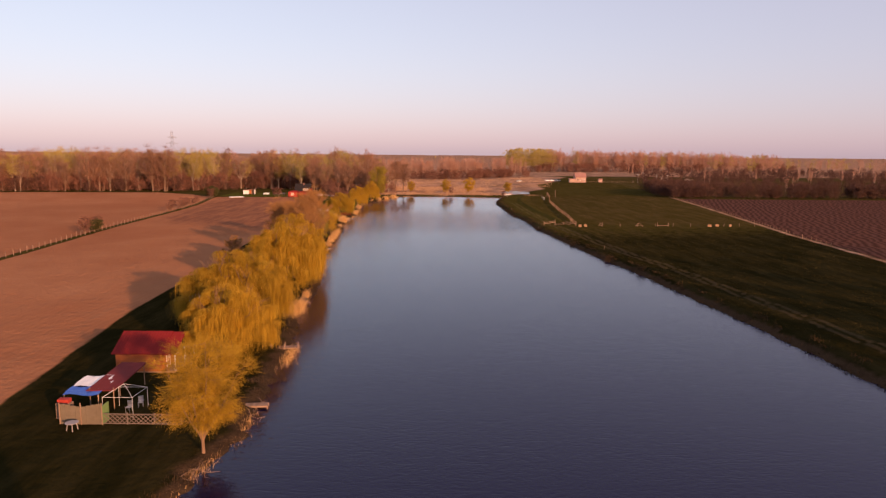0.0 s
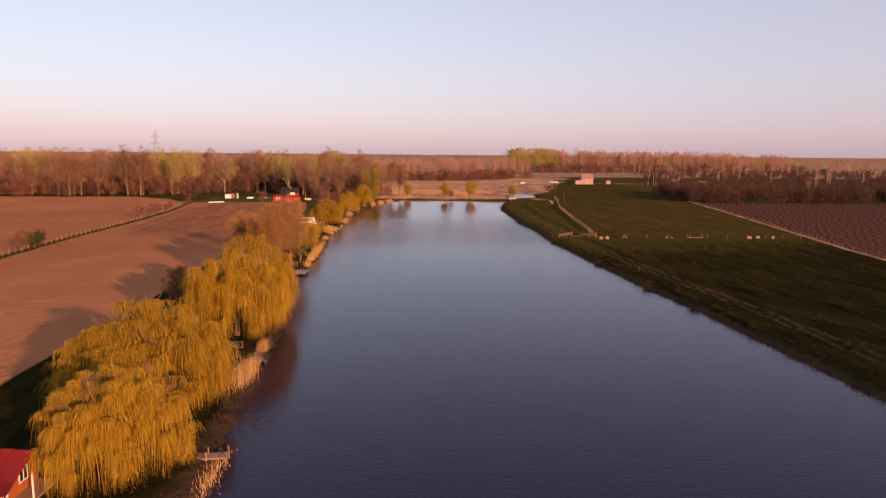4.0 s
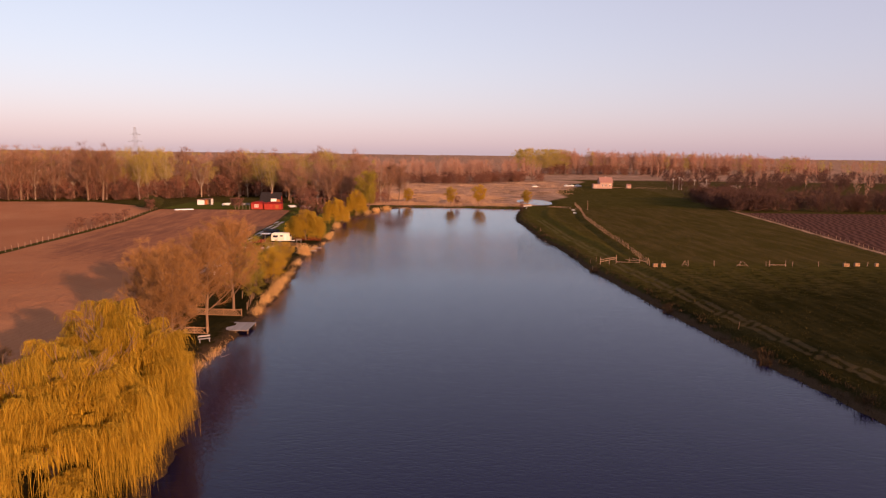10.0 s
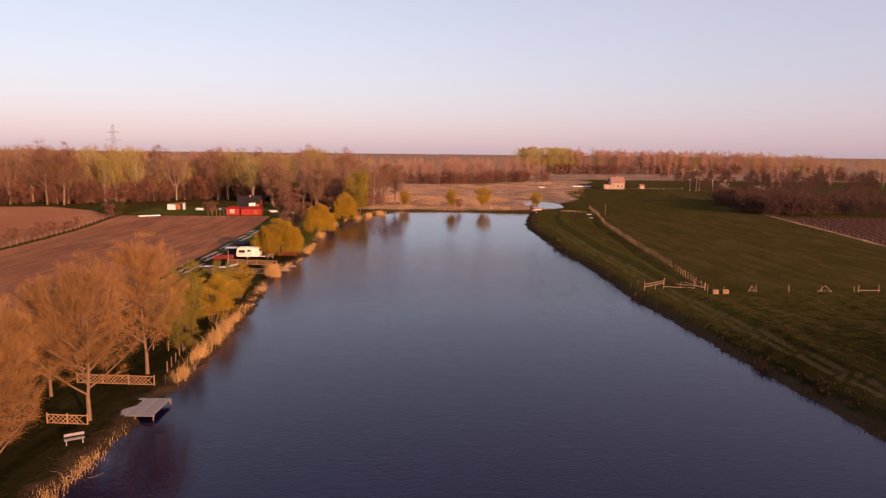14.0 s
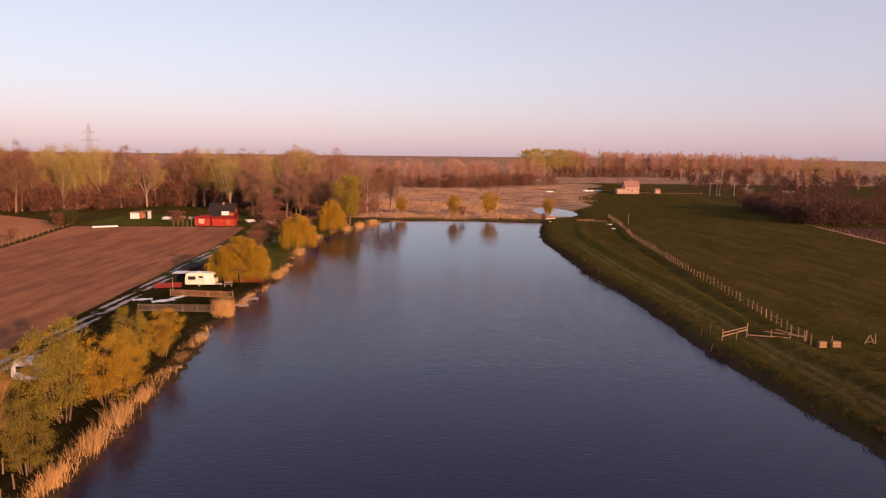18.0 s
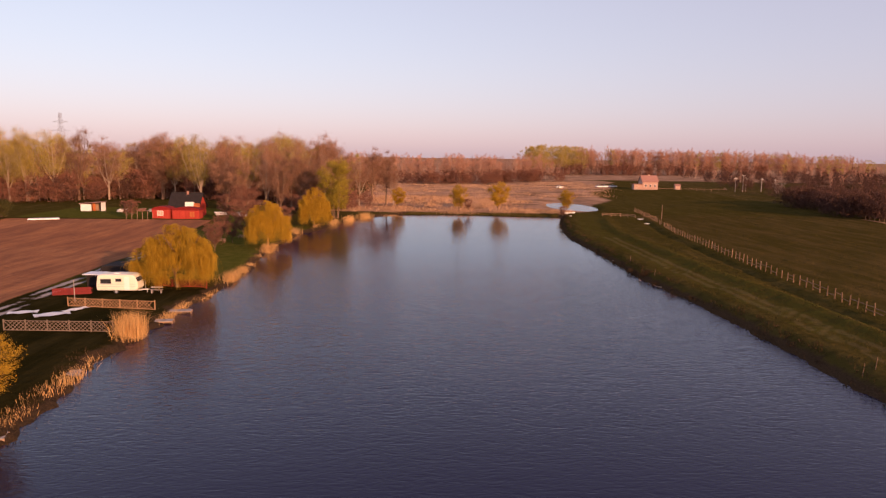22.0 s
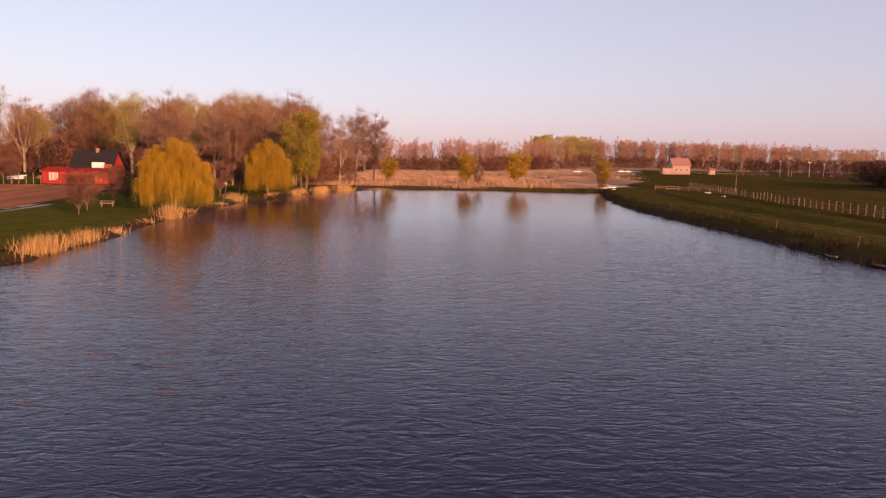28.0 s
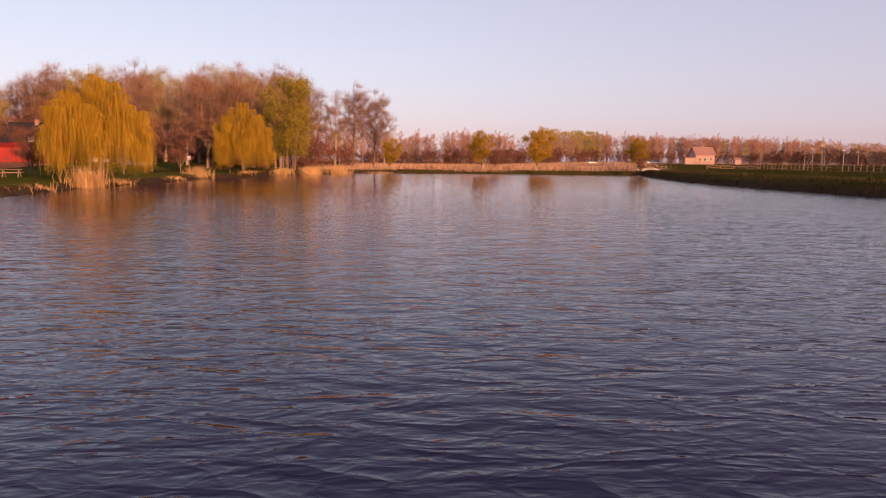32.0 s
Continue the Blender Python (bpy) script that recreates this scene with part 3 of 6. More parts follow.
def crown_tree(seed, h, w, twigs, bark, mat, base=0.25, mains=6, subs=6, subsubs=4, tw=0.015, tl=(0.05, 0.10), leaves=0, leaf_size=0.1, up=0.15, sides=5, r=0.0125, rise=0.0, fill=0, leader=False, jit=0.028):
    """A tree or shrub: stem, forked limbs inside an egg-shaped crown, and fine twigs and leaves on them."""
    rng, npr = random.Random(seed), np.random.default_rng(seed)
    wood, sites = Geo(), []
    mid_ = Vector((0, 0, h * (base + (1 - base) * 0.5)))
    rx, rz = w / 2, h * (1 - base) * 0.5
    r *= h
    if base > 0.1:
        lean = Vector((rng.uniform(-0.06, 0.06), rng.uniform(-0.06, 0.06), 1))
        wood.tube((0, 0, -0.4), lean * h * base * 0.5, r * 1.3, r * 1.05, sides)
        wood.tube(lean * h * base * 0.5, lean * h * base * 1.05, r * 1.05, r * 0.95, sides)

    def held(q):
        d = q - mid_
        e = math.sqrt((d.x / rx) ** 2 + (d.y / rx) ** 2 + (d.z / rz) ** 2)
        return mid_ + d / max(1.0, e)

    def run(p, c, q, r0, r1, k, n, keep):
        last = p
        for i in range(1, k + 1):
            t = i / k
            s = p * (1 - t) ** 2 + c * 2 * t * (1 - t) + q * t * t
            wood.tube(last, s, r0 + (r1 - r0) * (i - 1) / k, r0 + (r1 - r0) * i / k, n)
            if keep:
                sites.append((last, s))
            last = s

    for m in range(mains):
        a = m * 2.4 + rng.uniform(-0.4, 0.4)
        if base > 0.1:
            p = lean * h * base * rng.uniform(0.65, 1.05)
        else:
            p = Vector((math.cos(a), math.sin(a), 0)) * w * 0.06 - Vector((0, 0, 0.2))
        out = 0.1 if m == 0 else rng.uniform(0.35, 0.8)
        q = held(Vector((math.cos(a) * rx * out, math.sin(a) * rx * out, h * (1.0 - 0.45 * out * out * rng.uniform(0.3, 1.4) * (1 - rise)))))
        c = p.lerp(q, 0.45) + Vector((math.cos(a), math.sin(a), 0)) * w * 0.05 * (1 - 2 * rise) + Vector((rng.uniform(-0.05, 0.05), rng.uniform(-0.05, 0.05), 0)) * h
        if leader and m:
            f = m / mains
            p = lean * h * (base * 0.8 + (0.82 - base * 0.8) * f)
            q = p + Vector((math.cos(a) * rx, math.sin(a) * rx, h * (0.30 - 0.12 * f))) * (1.05 - 0.65 * f) * rng.uniform(0.75, 1.1)
            c = p.lerp(q, 0.5) - Vector((0, 0, 0.03 * h))
        run(p, c, q, r * (0.85 if leader and not m else 0.5 if leader else 0.75 if m == 0 else 0.55), r * 0.12, 5, max(3, sides - 1), False)
        for s in range(subs):
            t = 0.22 + 0.78 * (s + rng.random()) / subs
            b = p * (1 - t) ** 2 + c * 2 * t * (1 - t) + q * t * t
            a2 = rng.uniform(0, math.tau)
            tip = held(b + Vector((math.cos(a2), math.sin(a2), rng.uniform(-0.1, 0.8) + rise)) * w * rng.uniform(0.12, 0.26))
            cc = b.lerp(tip, 0.5) + Vector((0, 0, -0.03 * h * rng.random()))
            run(b, cc, tip, r * 0.22 * (1.2 - t * 0.6), r * 0.06, 2, 3, True)
            for _ in range(subsubs):
                t2 = rng.uniform(0.25, 1.0)
                b2 = b * (1 - t2) ** 2 + cc * 2 * t2 * (1 - t2) + tip * t2 * t2
                a3 = rng.uniform(0, math.tau)
                tip2 = held(b2 + Vector((math.cos(a3), math.sin(a3), rng.uniform(-0.3, 0.9) + rise)) * w * rng.uniform(0.06, 0.13))
                run(b2, b2.lerp(tip2, 0.5), tip2, r * 0.09, r * 0.04, 1, 3, True)
    S0, S1 = np.array([tuple(s[0]) for s in sites]), np.array([tuple(s[1]) for s in sites])

    def seeds(n_):
        k = npr.integers(0, len(S0), n_)
        p = S0[k] + (S1[k] - S0[k]) * npr.random((n_, 1)) + npr.normal(0, jit * w, (n_, 3))
        d = S1[k] - S0[k]
        d = d / (np.linalg.norm(d, axis=1, keepdims=True) + 1e-6)
        o = p - np.array(mid_)
        o = o / (np.linalg.norm(o, axis=1, keepdims=True) + 1e-6)
        d = d * 0.5 + o * 0.45 + npr.normal(0, 0.5, (n_, 3)) + np.array((0, 0, up + rise))
        d = d / np.linalg.norm(d, axis=1, keepdims=True)
        return p, d, npr.uniform(tl[0], tl[1], (n_, 1)) * h

    def cross(d):
        s = np.cross(d, npr.normal(0, 1, d.shape))
        return s / (np.linalg.norm(s, axis=1, keepdims=True) + 1e-6)

    vs, fs, b0 = [], [], 0
    if twigs:
        p, d, ln = seeds(twigs)
        s = cross(d) * tw
        vs.append(np.stack([p - s, p + s, p + d * ln], 1).reshape(-1, 3))
        fs += np.arange(3 * twigs).reshape(-1, 3).tolist()
        b0 = 3 * twigs
    for n_, size, spread_ in ((leaves, leaf_size, 1.0), (fill, leaf_size * 1.6, -1.2)):
        if n_:
            p, d, ln = seeds(n_)
            c = p + d * ln * npr.random((n_, 1)) * spread_
            c[:, 2] = np.maximum(c[:, 2], 0.05 * h)
            u = npr.normal(0, 1, (n_, 3))
            u = u / np.linalg.norm(u, axis=1, keepdims=True)
            v = cross(u)
            sz = size * npr.uniform(0.5, 1.3, (n_, 1))
            vs.append(np.stack([c - u * sz - v * sz * 0.35, c + u * sz * 0.1 - v * sz * 0.5, c + u * sz, c + v * sz * 0.5], 1).reshape(-1, 3))
            fs += (np.arange(4 * n_) + b0).reshape(-1, 4).tolist()
            b0 += 4 * n_
    me = bpy.data.meshes.new("crown")
    me.from_pydata(np.concatenate(vs).tolist(), [], fs)
    me.materials.append(M[mat])
    me.update()
    return wood.mesh("trunk", bark, False), me


def reeds(geo, rng, x, y, z, h, spread_x, spread_y, count, w=0.016):
    """Upright dry blades round a place."""
    for _ in range(count):
        p = Vector((x + rng.gauss(0, spread_x), y + rng.gauss(0, spread_y), z))
        d = Vector((rng.gauss(0, 0.22), rng.gauss(0, 0.22), 1)) * h * rng.uniform(0.3, 1.1)
        a = rng.uniform(0, math.pi)
        s = Vector((math.cos(a), math.sin(a), 0)) * w
        q = p + d * 0.55
        e = p + d + Vector((rng.gauss(0, 0.12), rng.gauss(0, 0.12), 0)) * h
        geo.add([p - s * 0.6, p + s * 0.6, q + s, q - s, e], [(0, 1, 2, 3), (3, 2, 4)])


def tree(name, meshes, x, y, label, category, group="", size=1.0, turn=0.0, squash=1.0):
    t = thing(name, pose(x, y, ground_z(x, y), 0, 0, turn) @ Matrix.Diagonal((size, size, size * squash, 1)), label, category, group)
    part("trunk", meshes[0], None, t)
    part("crown", meshes[1], None, t)
    return t


rnd = random.Random(7)
WILLOW = []
for sd, h, w_, cnt in ((1, 10, 12.5, 25000), (2, 9.5, 10, 20000), (3, 10, 11, 24000)):
    tr, lf = willow_meshes(sd, h, w_, cnt)
    WILLOW.append((tr, lf.mesh("willow_crown", "willow")))
WILLOW_SMALL = crown_tree(4, 9.2, 9.0, 19000, "bark_brown", "willow", 0.14, 9, 8, 4, 0.011, (0.05, 0.13), 0, 0.1, -0.35, 6, 0.0135, 0.0, 0, False, 0.02)

for x, y, k, s, rz, sq, txt in (
    (-23.2, 83, 1, 0.98, 20, 0.98, "large weeping willow with yellow spring shoots beside a cabin"),
    (-26.4, 97.5, 0, 1.12, 80, 1.0, "broad weeping willow with dense yellow shoots over the water"),
    (-25.2, 123.5, 2, 1.18, 200, 1.0, "broad weeping willow hanging yellow over the shore"),
    (-25.6, 134, 2, 1.14, 80, 1.1, "tall weeping willow with yellow shoots behind another one"),
    # next willow stays out of view, added to cast shade on the field
    (-21.5, 29, 0, 0.95, 140, 1.0, "unseen weeping willow with yellow shoots added to shade the near field"),
    (-34.6, 268.0, 0, 0.80, 60, 1.14, "round weeping willow with golden shoots by a caravan"),
    (-32.7, 311, 1, 0.82, 10, 1.26, "golden weeping willow on the reedy shore"),
    (-29.8, 349, 2, 0.70, 30, 1.45, "narrow tall weeping willow at the pond's corner"),
):
    tree("willow_tree", WILLOW[k], x, y, txt, "tree", "willows along the pond", s, rz, sq)
tree("willow_tree", WILLOW_SMALL, -17.5, 56.5, "small open willow with thin yellow shoots and forked trunk", "tree", "willows along the pond", 1.0, 30, 1.0)

M["bud_gold"] = plain("golden_brown_buds", (0.25, 0.120, 0.038), (0.35, 0.175, 0.058), 0.5, 0.85, 0, island=0.3, rand=0.15)
# bare trees on the shore
POPLAR = [
    crown_tree(11, 15, 9.4, 24000, "bark_brown", "bud_gold", 0.16, 22, 7, 4, 0.009, (0.03, 0.07), 2500, 0.05, 0.15, 7, 0.0115, 0.35, 0, True, 0.012),
    crown_tree(12, 14, 9.0, 24000, "bark_brown", "bud_gold", 0.16, 22, 7, 4, 0.009, (0.03, 0.07), 2500, 0.05, 0.15, 7, 0.0115, 0.35, 0, True, 0.012),
]
for x, y, k, s, rz, txt in (
    (-28.8, 155, 1, 1.0, 0, "leafless poplar with brown twigs leaning over the shore"),
    (-29.8, 170, 0, 1.0, 90, "tall leafless poplar with pale trunk beside a wooden platform"),
    (-30.0, 183, 0, 1.02, 200, "tall leafless poplar behind a lattice fence"),
    (-36.5, 176, 1, 0.85, 120, "leafless poplar with reddish twigs"),
    (-34.5, 163, 0, 0.9, 300, "leafless poplar with golden brown twigs behind others"),
    (-38, 137, 1, 0.55, 20, "young leafless tree with thin stem behind a caravan"),
):
    tree("poplar_tree", POPLAR[k], x, y, txt, "tree", "bare trees on the shore", s, rz)

YOUNG = [crown_tree(36, 6, 5.6, 2500, "bark", "willow_green", 0.06, 8, 6, 4, 0.008, (0.05, 0.12), 11000, 0.062, 0.2, jit=0.02), crown_tree(37, 6, 5.6, 3500, "bark", "willow", 0.06, 8, 6, 4, 0.008, (0.06, 0.14), 10000, 0.06, 0.2, jit=0.02)]
for x, y, s, sq, rz, m_ in ((-32.0, 202, 1.35, 1.1, 0, 0), (-36, 200, 1.1, 1.0, 50, 0), (-36.5, 208, 1.05, 1.0, 130, 1), (-29.6, 192, 0.85, 1.05, 90, 0), (-31.8, 215, 0.85, 1.4, 150, 0), (-30.9, 221.5, 1.0, 0.95, 10, 1), (-30.2, 206, 1.05, 1.05, 70, 1), (-29.6, 210, 0.85, 1.2, 200, 1)):
    src = YOUNG[m_]
    tree("young_willow", src, x, y, "bushy young willow in fresh yellow-green leaf by the reeds" if m_ == 0 else "low willow with orange-yellow shoots above the reeds", "tree", "young willows", s, rz, sq)

WOODS = [
    crown_tree(21, 20, 13, 7500, "bark", "bud", 0.2, 8, 8, 4, 0.016, (0.04, 0.11), 700, 0.09, 0.15, 5, 0.0145),
    crown_tree(22, 20, 12.5, 3500, "bark_pale", "bud_green", 0.3, 7, 8, 4, 0.016, (0.04, 0.10), 6000, 0.11, 0.15, 5, 0.0135),
    crown_tree(23, 21, 10.5, 7500, "bark", "bud", 0.2, 14, 5, 4, 0.016, (0.04, 0.11), 500, 0.09, 0.25, 5, 0.0145, 0.15, 0, True),
    crown_tree(24, 19, 12.5, 5500, "bark_pale", "bud", 0.3, 6, 8, 4, 0.014, (0.04, 0.10), 300, 0.09, 0.15, 5, 0.014),
]
LABELS = ["tall leafless tree with reddish brown twigs", "tall tree with pale bark and first yellow-green leaves", "slender leafless tree with brown crown", "leafless tree with forked pale limbs"]


def wood_edge(x):
    return np.interp(x, [-330, -210, -150, -128, -108, -65, -45], [360, 382, 390, 402, 424, 425, 415])


for k in range(240):
    x = rnd.uniform(-330, -40)
    y = wood_edge(x) + 1 + 60 * rnd.random() ** 1.6
    i = rnd.choice((0, 0, 0, 2, 2, 1, 1, 1, 3))
    tree("woodland_tree", WOODS[i], x, y, LABELS[i], "tree", "trees of the wood", rnd.uniform(0.85, 1.24), rnd.uniform(0, 360))

# trees at the pond's far corner and on the far dam
GREEN = crown_tree(31, 18, 11.5, 2500, "bark", "spring_green", 0.1, 9, 9, 5, 0.012, (0.04, 0.09), 26000, 0.16)
tree("green_tree", GREEN, -27.8, 374, "full round tree in fresh yellow-green leaf on the far shore", "tree", "", 0.93, 0)
for x, y, i, s in ((-22, 424, 2, 1.0), (-26, 420, 3, 0.95), (-17, 428, 2, 0.95), (-30, 415, 0, 0.9), (-14, 425, 3, 0.72), (-35, 400, 3, 1.05), (-42, 396, 3, 1.12), (-38, 408, 0, 1.0), (-47, 404, 1, 0.95), (-52, 390, 3, 0.9), (-60, 400, 1, 1.0), (-56, 410, 3, 1.1), (-33, 392, 0, 0.85), (-40, 388, 2, 0.9), (-46, 384, 0, 0.85), (-50, 398, 2, 1.0), (-64, 390, 0, 0.95), (-68, 404, 2, 1.05), (-58, 384, 0, 0.8), (-44, 412, 1, 1.08), (-34, 418, 2, 1.1), (-74, 396, 1, 1.0)):
    tree("woodland_tree", WOODS[i], x, y, LABELS[i], "tree", "trees of the wood", s, rnd.uniform(0, 360))
SHRUB_GREEN = crown_tree(32, 6, 5.2, 1500, "bark", "willow", 0.12, 7, 6, 4, 0.01, (0.05, 0.12), 6500, 0.11)
SHRUB = crown_tree(33, 5, 5.6, 5500, "bark", "brush", 0.14, 8, 6, 4, 0.008, (0.06, 0.14), 300, 0.06, jit=0.012)
SCRUB = crown_tree(34, 5, 7.5, 560, "scrub", "scrub", 0.02, 6, 4, 1, 0.045, (0.07, 0.2), 0, 0.12, 0.25, 3, 0.012, 0, 150, jit=0.04)
FAR_SHRUB = crown_tree(44, 6, 7.5, 480, "bark", "brush", 0.02, 5, 4, 0, 0.045, (0.08, 0.2), 0, 0.14, 0.2, 3, 0.01, 0, 110, jit=0.04)
BLOSSOM = crown_tree(45, 5, 6, 300, "scrub", "blossom", 0.05, 6, 5, 2, 0.03, (0.05, 0.12), 700, 0.2, 0.2, 3)
BUSH = crown_tree(35, 3, 4, 600, "bark", "bush", 0.03, 8, 6, 4, 0.01, (0.06, 0.14), 5500, 0.09)
for x, y, m_, s, txt in (
    (22.3, 407, SHRUB_GREEN, 1.55, "small tree with yellow-green leaves standing in the reeds"),
    (9.0, 402, SHRUB_GREEN, 1.4, "low willow bush with orange-green shoots in the reeds"),
    (12.0, 401, SHRUB, 0.9, "leafless bush with dark stems at the water"),
    (-12, 414, SHRUB_GREEN, 1.15, "small green tree at the end of the shore"),
    (45.5, 405, SHRUB_GREEN, 1.2, "small green tree beside a white boat"),
    (41.5, 391, SHRUB, 0.75, "brown leafless shrub on the bank corner"),
    (-30.2, 117.0, BUSH, 1.4, "dense dark green bush between willows"),
    (-28.8, 112.5, BUSH, 1.3, "dense dark green bush at the shore"),
    (-33.5, 124, BUSH, 0.85, "dark green bush beside a caravan"),
):
    tree("shrub", m_, x, y, txt, "shrub", "", s, rnd.uniform(0, 360))
for x, y, m_, s in ((-40.5, 303, SHRUB, 0.95), (-43, 310, SHRUB, 1.0), (-41, 316, SHRUB, 0.9), (-45, 322, SHRUB, 1.05), (-42, 328, SHRUB, 0.95), (-36, 341, SHRUB, 1.2), (-40, 333, SHRUB, 1.1), (-47, 343, SHRUB, 1.4), (-52, 350, SHRUB, 1.5), (-44, 352, SHRUB, 1.3), (-34, 357, SHRUB, 1.4), (-50, 362, SHRUB, 1.6), (-39, 364, SHRUB, 1.5), (-77, 352, SHRUB, 1.0), (-80, 356, SHRUB, 0.9), (-54, 371, SHRUB, 1.7)):
    tree("garden_tree", m_, x, y, "low leafless fruit tree with reddish twigs on the lawn", "tree", "garden trees", s, rnd.uniform(0, 360))
# bushes on the field fence
for y, m_, s in ((199, SHRUB, 0.8), (203, SHRUB, 1.0), (207, BUSH, 1.25), (211, SHRUB, 0.9), (277, SHRUB, 0.7), (283, SHRUB, 0.9), (289, SHRUB, 0.8), (295, SHRUB, 0.95), (302, SHRUB, 0.8), (309, SHRUB, 0.7), (318, SHRUB, 0.8), (346, BUSH, 1.9), (350, BUSH, 1.6), (342, SHRUB, 1.0)):
    tree("shrub", m_, float(FENCE_L(y)) + rnd.uniform(-1.5, 1), y, "leafless brown shrub on the field fence" if m_ is SHRUB else "dark green bush on the field fence", "shrub", "bushes on the field fence", s, rnd.uniform(0, 360))


def scatter(name, sources, places, label, category):
    """Many far trees joined into one mesh for each look."""
    packs = {}
    for (wood, crown), x, y, s, a in places:
        for me in (wood, crown):
            co = np.empty(len(me.vertices) * 3, np.float32)
            me.vertices.foreach_get("co", co)
            co = co.reshape(-1, 3) * s
            c_, s_ = math.cos(a), math.sin(a)
            pts = np.stack([co[:, 0] * c_ - co[:, 1] * s_ + x, co[:, 0] * s_ + co[:, 1] * c_ + y, co[:, 2] + ground_z(x, y)], -1)
            lt = np.empty(len(me.polygons), np.int32)
            me.polygons.foreach_get("loop_total", lt)
            vi = np.empty(len(me.loops), np.int32)
            me.loops.foreach_get("vertex_index", vi)
            packs.setdefault(me.materials[0].name, []).append((pts, lt, vi, me.materials[0]))
    top = thing(name, Matrix(), label, category, "", "stuff")
    for key, items in packs.items():
        me = bpy.data.meshes.new(name)
        nvs = np.cumsum([0] + [len(p) for p, *_ in items])
        vi = np.concatenate([v + b for (_, _, v, _), b in zip(items, nvs)]).astype(np.int32)
        lt = np.concatenate([l_ for _, l_, _, _ in items])
        me.vertices.add(int(nvs[-1]))
        me.vertices.foreach_set("co", np.concatenate([p for p, *_ in items]).astype(np.float32).ravel())
        me.loops.add(len(vi))
        me.loops.foreach_set("vertex_index", vi)
        me.polygons.add(len(lt))
        me.polygons.foreach_set("loop_start", np.concatenate([[0], np.cumsum(lt)[:-1]]).astype(np.int32))
        me.update(calc_edges=True)
        me.materials.append(items[0][3])
        part("thicket", me, None, top)
    return top


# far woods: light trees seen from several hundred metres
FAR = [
    crown_tree(41, 24, 12, 760, "bark", "hazed_bud", 0.14, 4, 4, 1, 0.04, (0.045, 0.11), 0, 0.15, 0.25, 3, 0.009, 0.15, 420),
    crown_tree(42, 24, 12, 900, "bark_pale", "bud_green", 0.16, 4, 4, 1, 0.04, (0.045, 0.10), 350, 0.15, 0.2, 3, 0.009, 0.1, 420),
    crown_tree(43, 24, 10, 760, "bark_pale", "hazed_bud", 0.12, 4, 4, 1, 0.038, (0.045, 0.11), 0, 0.15, 0.3, 3, 0.009, 0.3, 420),
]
LAST = [crown_tree(46, 24, 13, 160, "bark", "bud", 0.1, 3, 3, 0, 0.3, (0.08, 0.2), 0, 0.1, 0.2, 3), crown_tree(47, 24, 13, 160, "bark", "bud_green", 0.1, 3, 3, 0, 0.3, (0.08, 0.2), 0, 0.1, 0.2, 3)]
rw = random.Random(19)
spots = []
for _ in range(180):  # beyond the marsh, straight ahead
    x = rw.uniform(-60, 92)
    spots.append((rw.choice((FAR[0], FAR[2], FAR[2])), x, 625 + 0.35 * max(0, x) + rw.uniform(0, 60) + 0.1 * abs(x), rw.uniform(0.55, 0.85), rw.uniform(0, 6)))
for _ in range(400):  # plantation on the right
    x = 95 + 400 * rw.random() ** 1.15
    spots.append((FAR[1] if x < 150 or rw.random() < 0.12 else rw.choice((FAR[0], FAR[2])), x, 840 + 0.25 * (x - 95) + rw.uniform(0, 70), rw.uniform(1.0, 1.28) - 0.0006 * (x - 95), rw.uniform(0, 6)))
for _ in range(150):  # the depth of the wood behind its first trees
    x = rw.uniform(-340, -40)
    spots.append((rw.choice((FAR[0], FAR[2], FAR[2], FAR[1])), x, float(wood_edge(x)) + rw.uniform(12, 80), rw.uniform(0.62, 0.86), rw.uniform(0, 6)))
for _ in range(80):  # woods to the left and behind
    x = rw.uniform(-900, -20)
    spots.append((rw.choice((FAR[0], FAR[0], FAR[1], FAR[2])), x, max(480, 470 - 0.05 * x) + 330 * rw.random() ** 1.5, rw.uniform(0.75, 1.0), rw.uniform(0, 6)))
for _ in range(130):  # their undergrowth
    x = rw.uniform(-60, 95)
    spots.append((FAR_SHRUB, x, 618 + 0.35 * max(0, x) + rw.uniform(0, 25), rw.uniform(0.8, 1.7), rw.uniform(0, 6)))
for _ in range(110):
    x = rw.uniform(95, 520)
    spots.append((FAR_SHRUB, x, 836 + 0.25 * (x - 95) + rw.uniform(0, 12), rw.uniform(1.0, 2.2), rw.uniform(0, 6)))
for _ in range(150):  # wooded rough land far to the right
    x = rw.uniform(330, 900)
    spots.append((rw.choice((FAR[0], FAR[2], FAR[1], FAR[0])), x, 640 + 0.35 * x + rw.uniform(0, 260), rw.uniform(0.5, 0.85), rw.uniform(0, 6)))
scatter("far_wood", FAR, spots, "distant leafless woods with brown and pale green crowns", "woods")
spots = []
for _ in range(46):  # unseen belt of tall trees, added east of the near meadow to shade it
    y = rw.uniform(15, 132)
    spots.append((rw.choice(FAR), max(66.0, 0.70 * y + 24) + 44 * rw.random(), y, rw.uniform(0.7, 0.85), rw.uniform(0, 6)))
scatter("shade_belt", FAR, spots, "unseen belt of tall leafless trees added to shade the near meadow", "woods")
spots = []
for _ in range(620):  # rough scrub behind the right-hand field, thickest along its edge
    x = rw.uniform(134, 520)
    y = 376 + 0.05 * (x - 130) + (14 * rw.random() if rw.random() < 0.28 else 430 * rw.random() ** 1.4)
    if x > 128 + 0.24 * (y - 376):
        spots.append((SCRUB, x, y, rw.uniform(1.0, 1.75), rw.uniform(0, 6)))
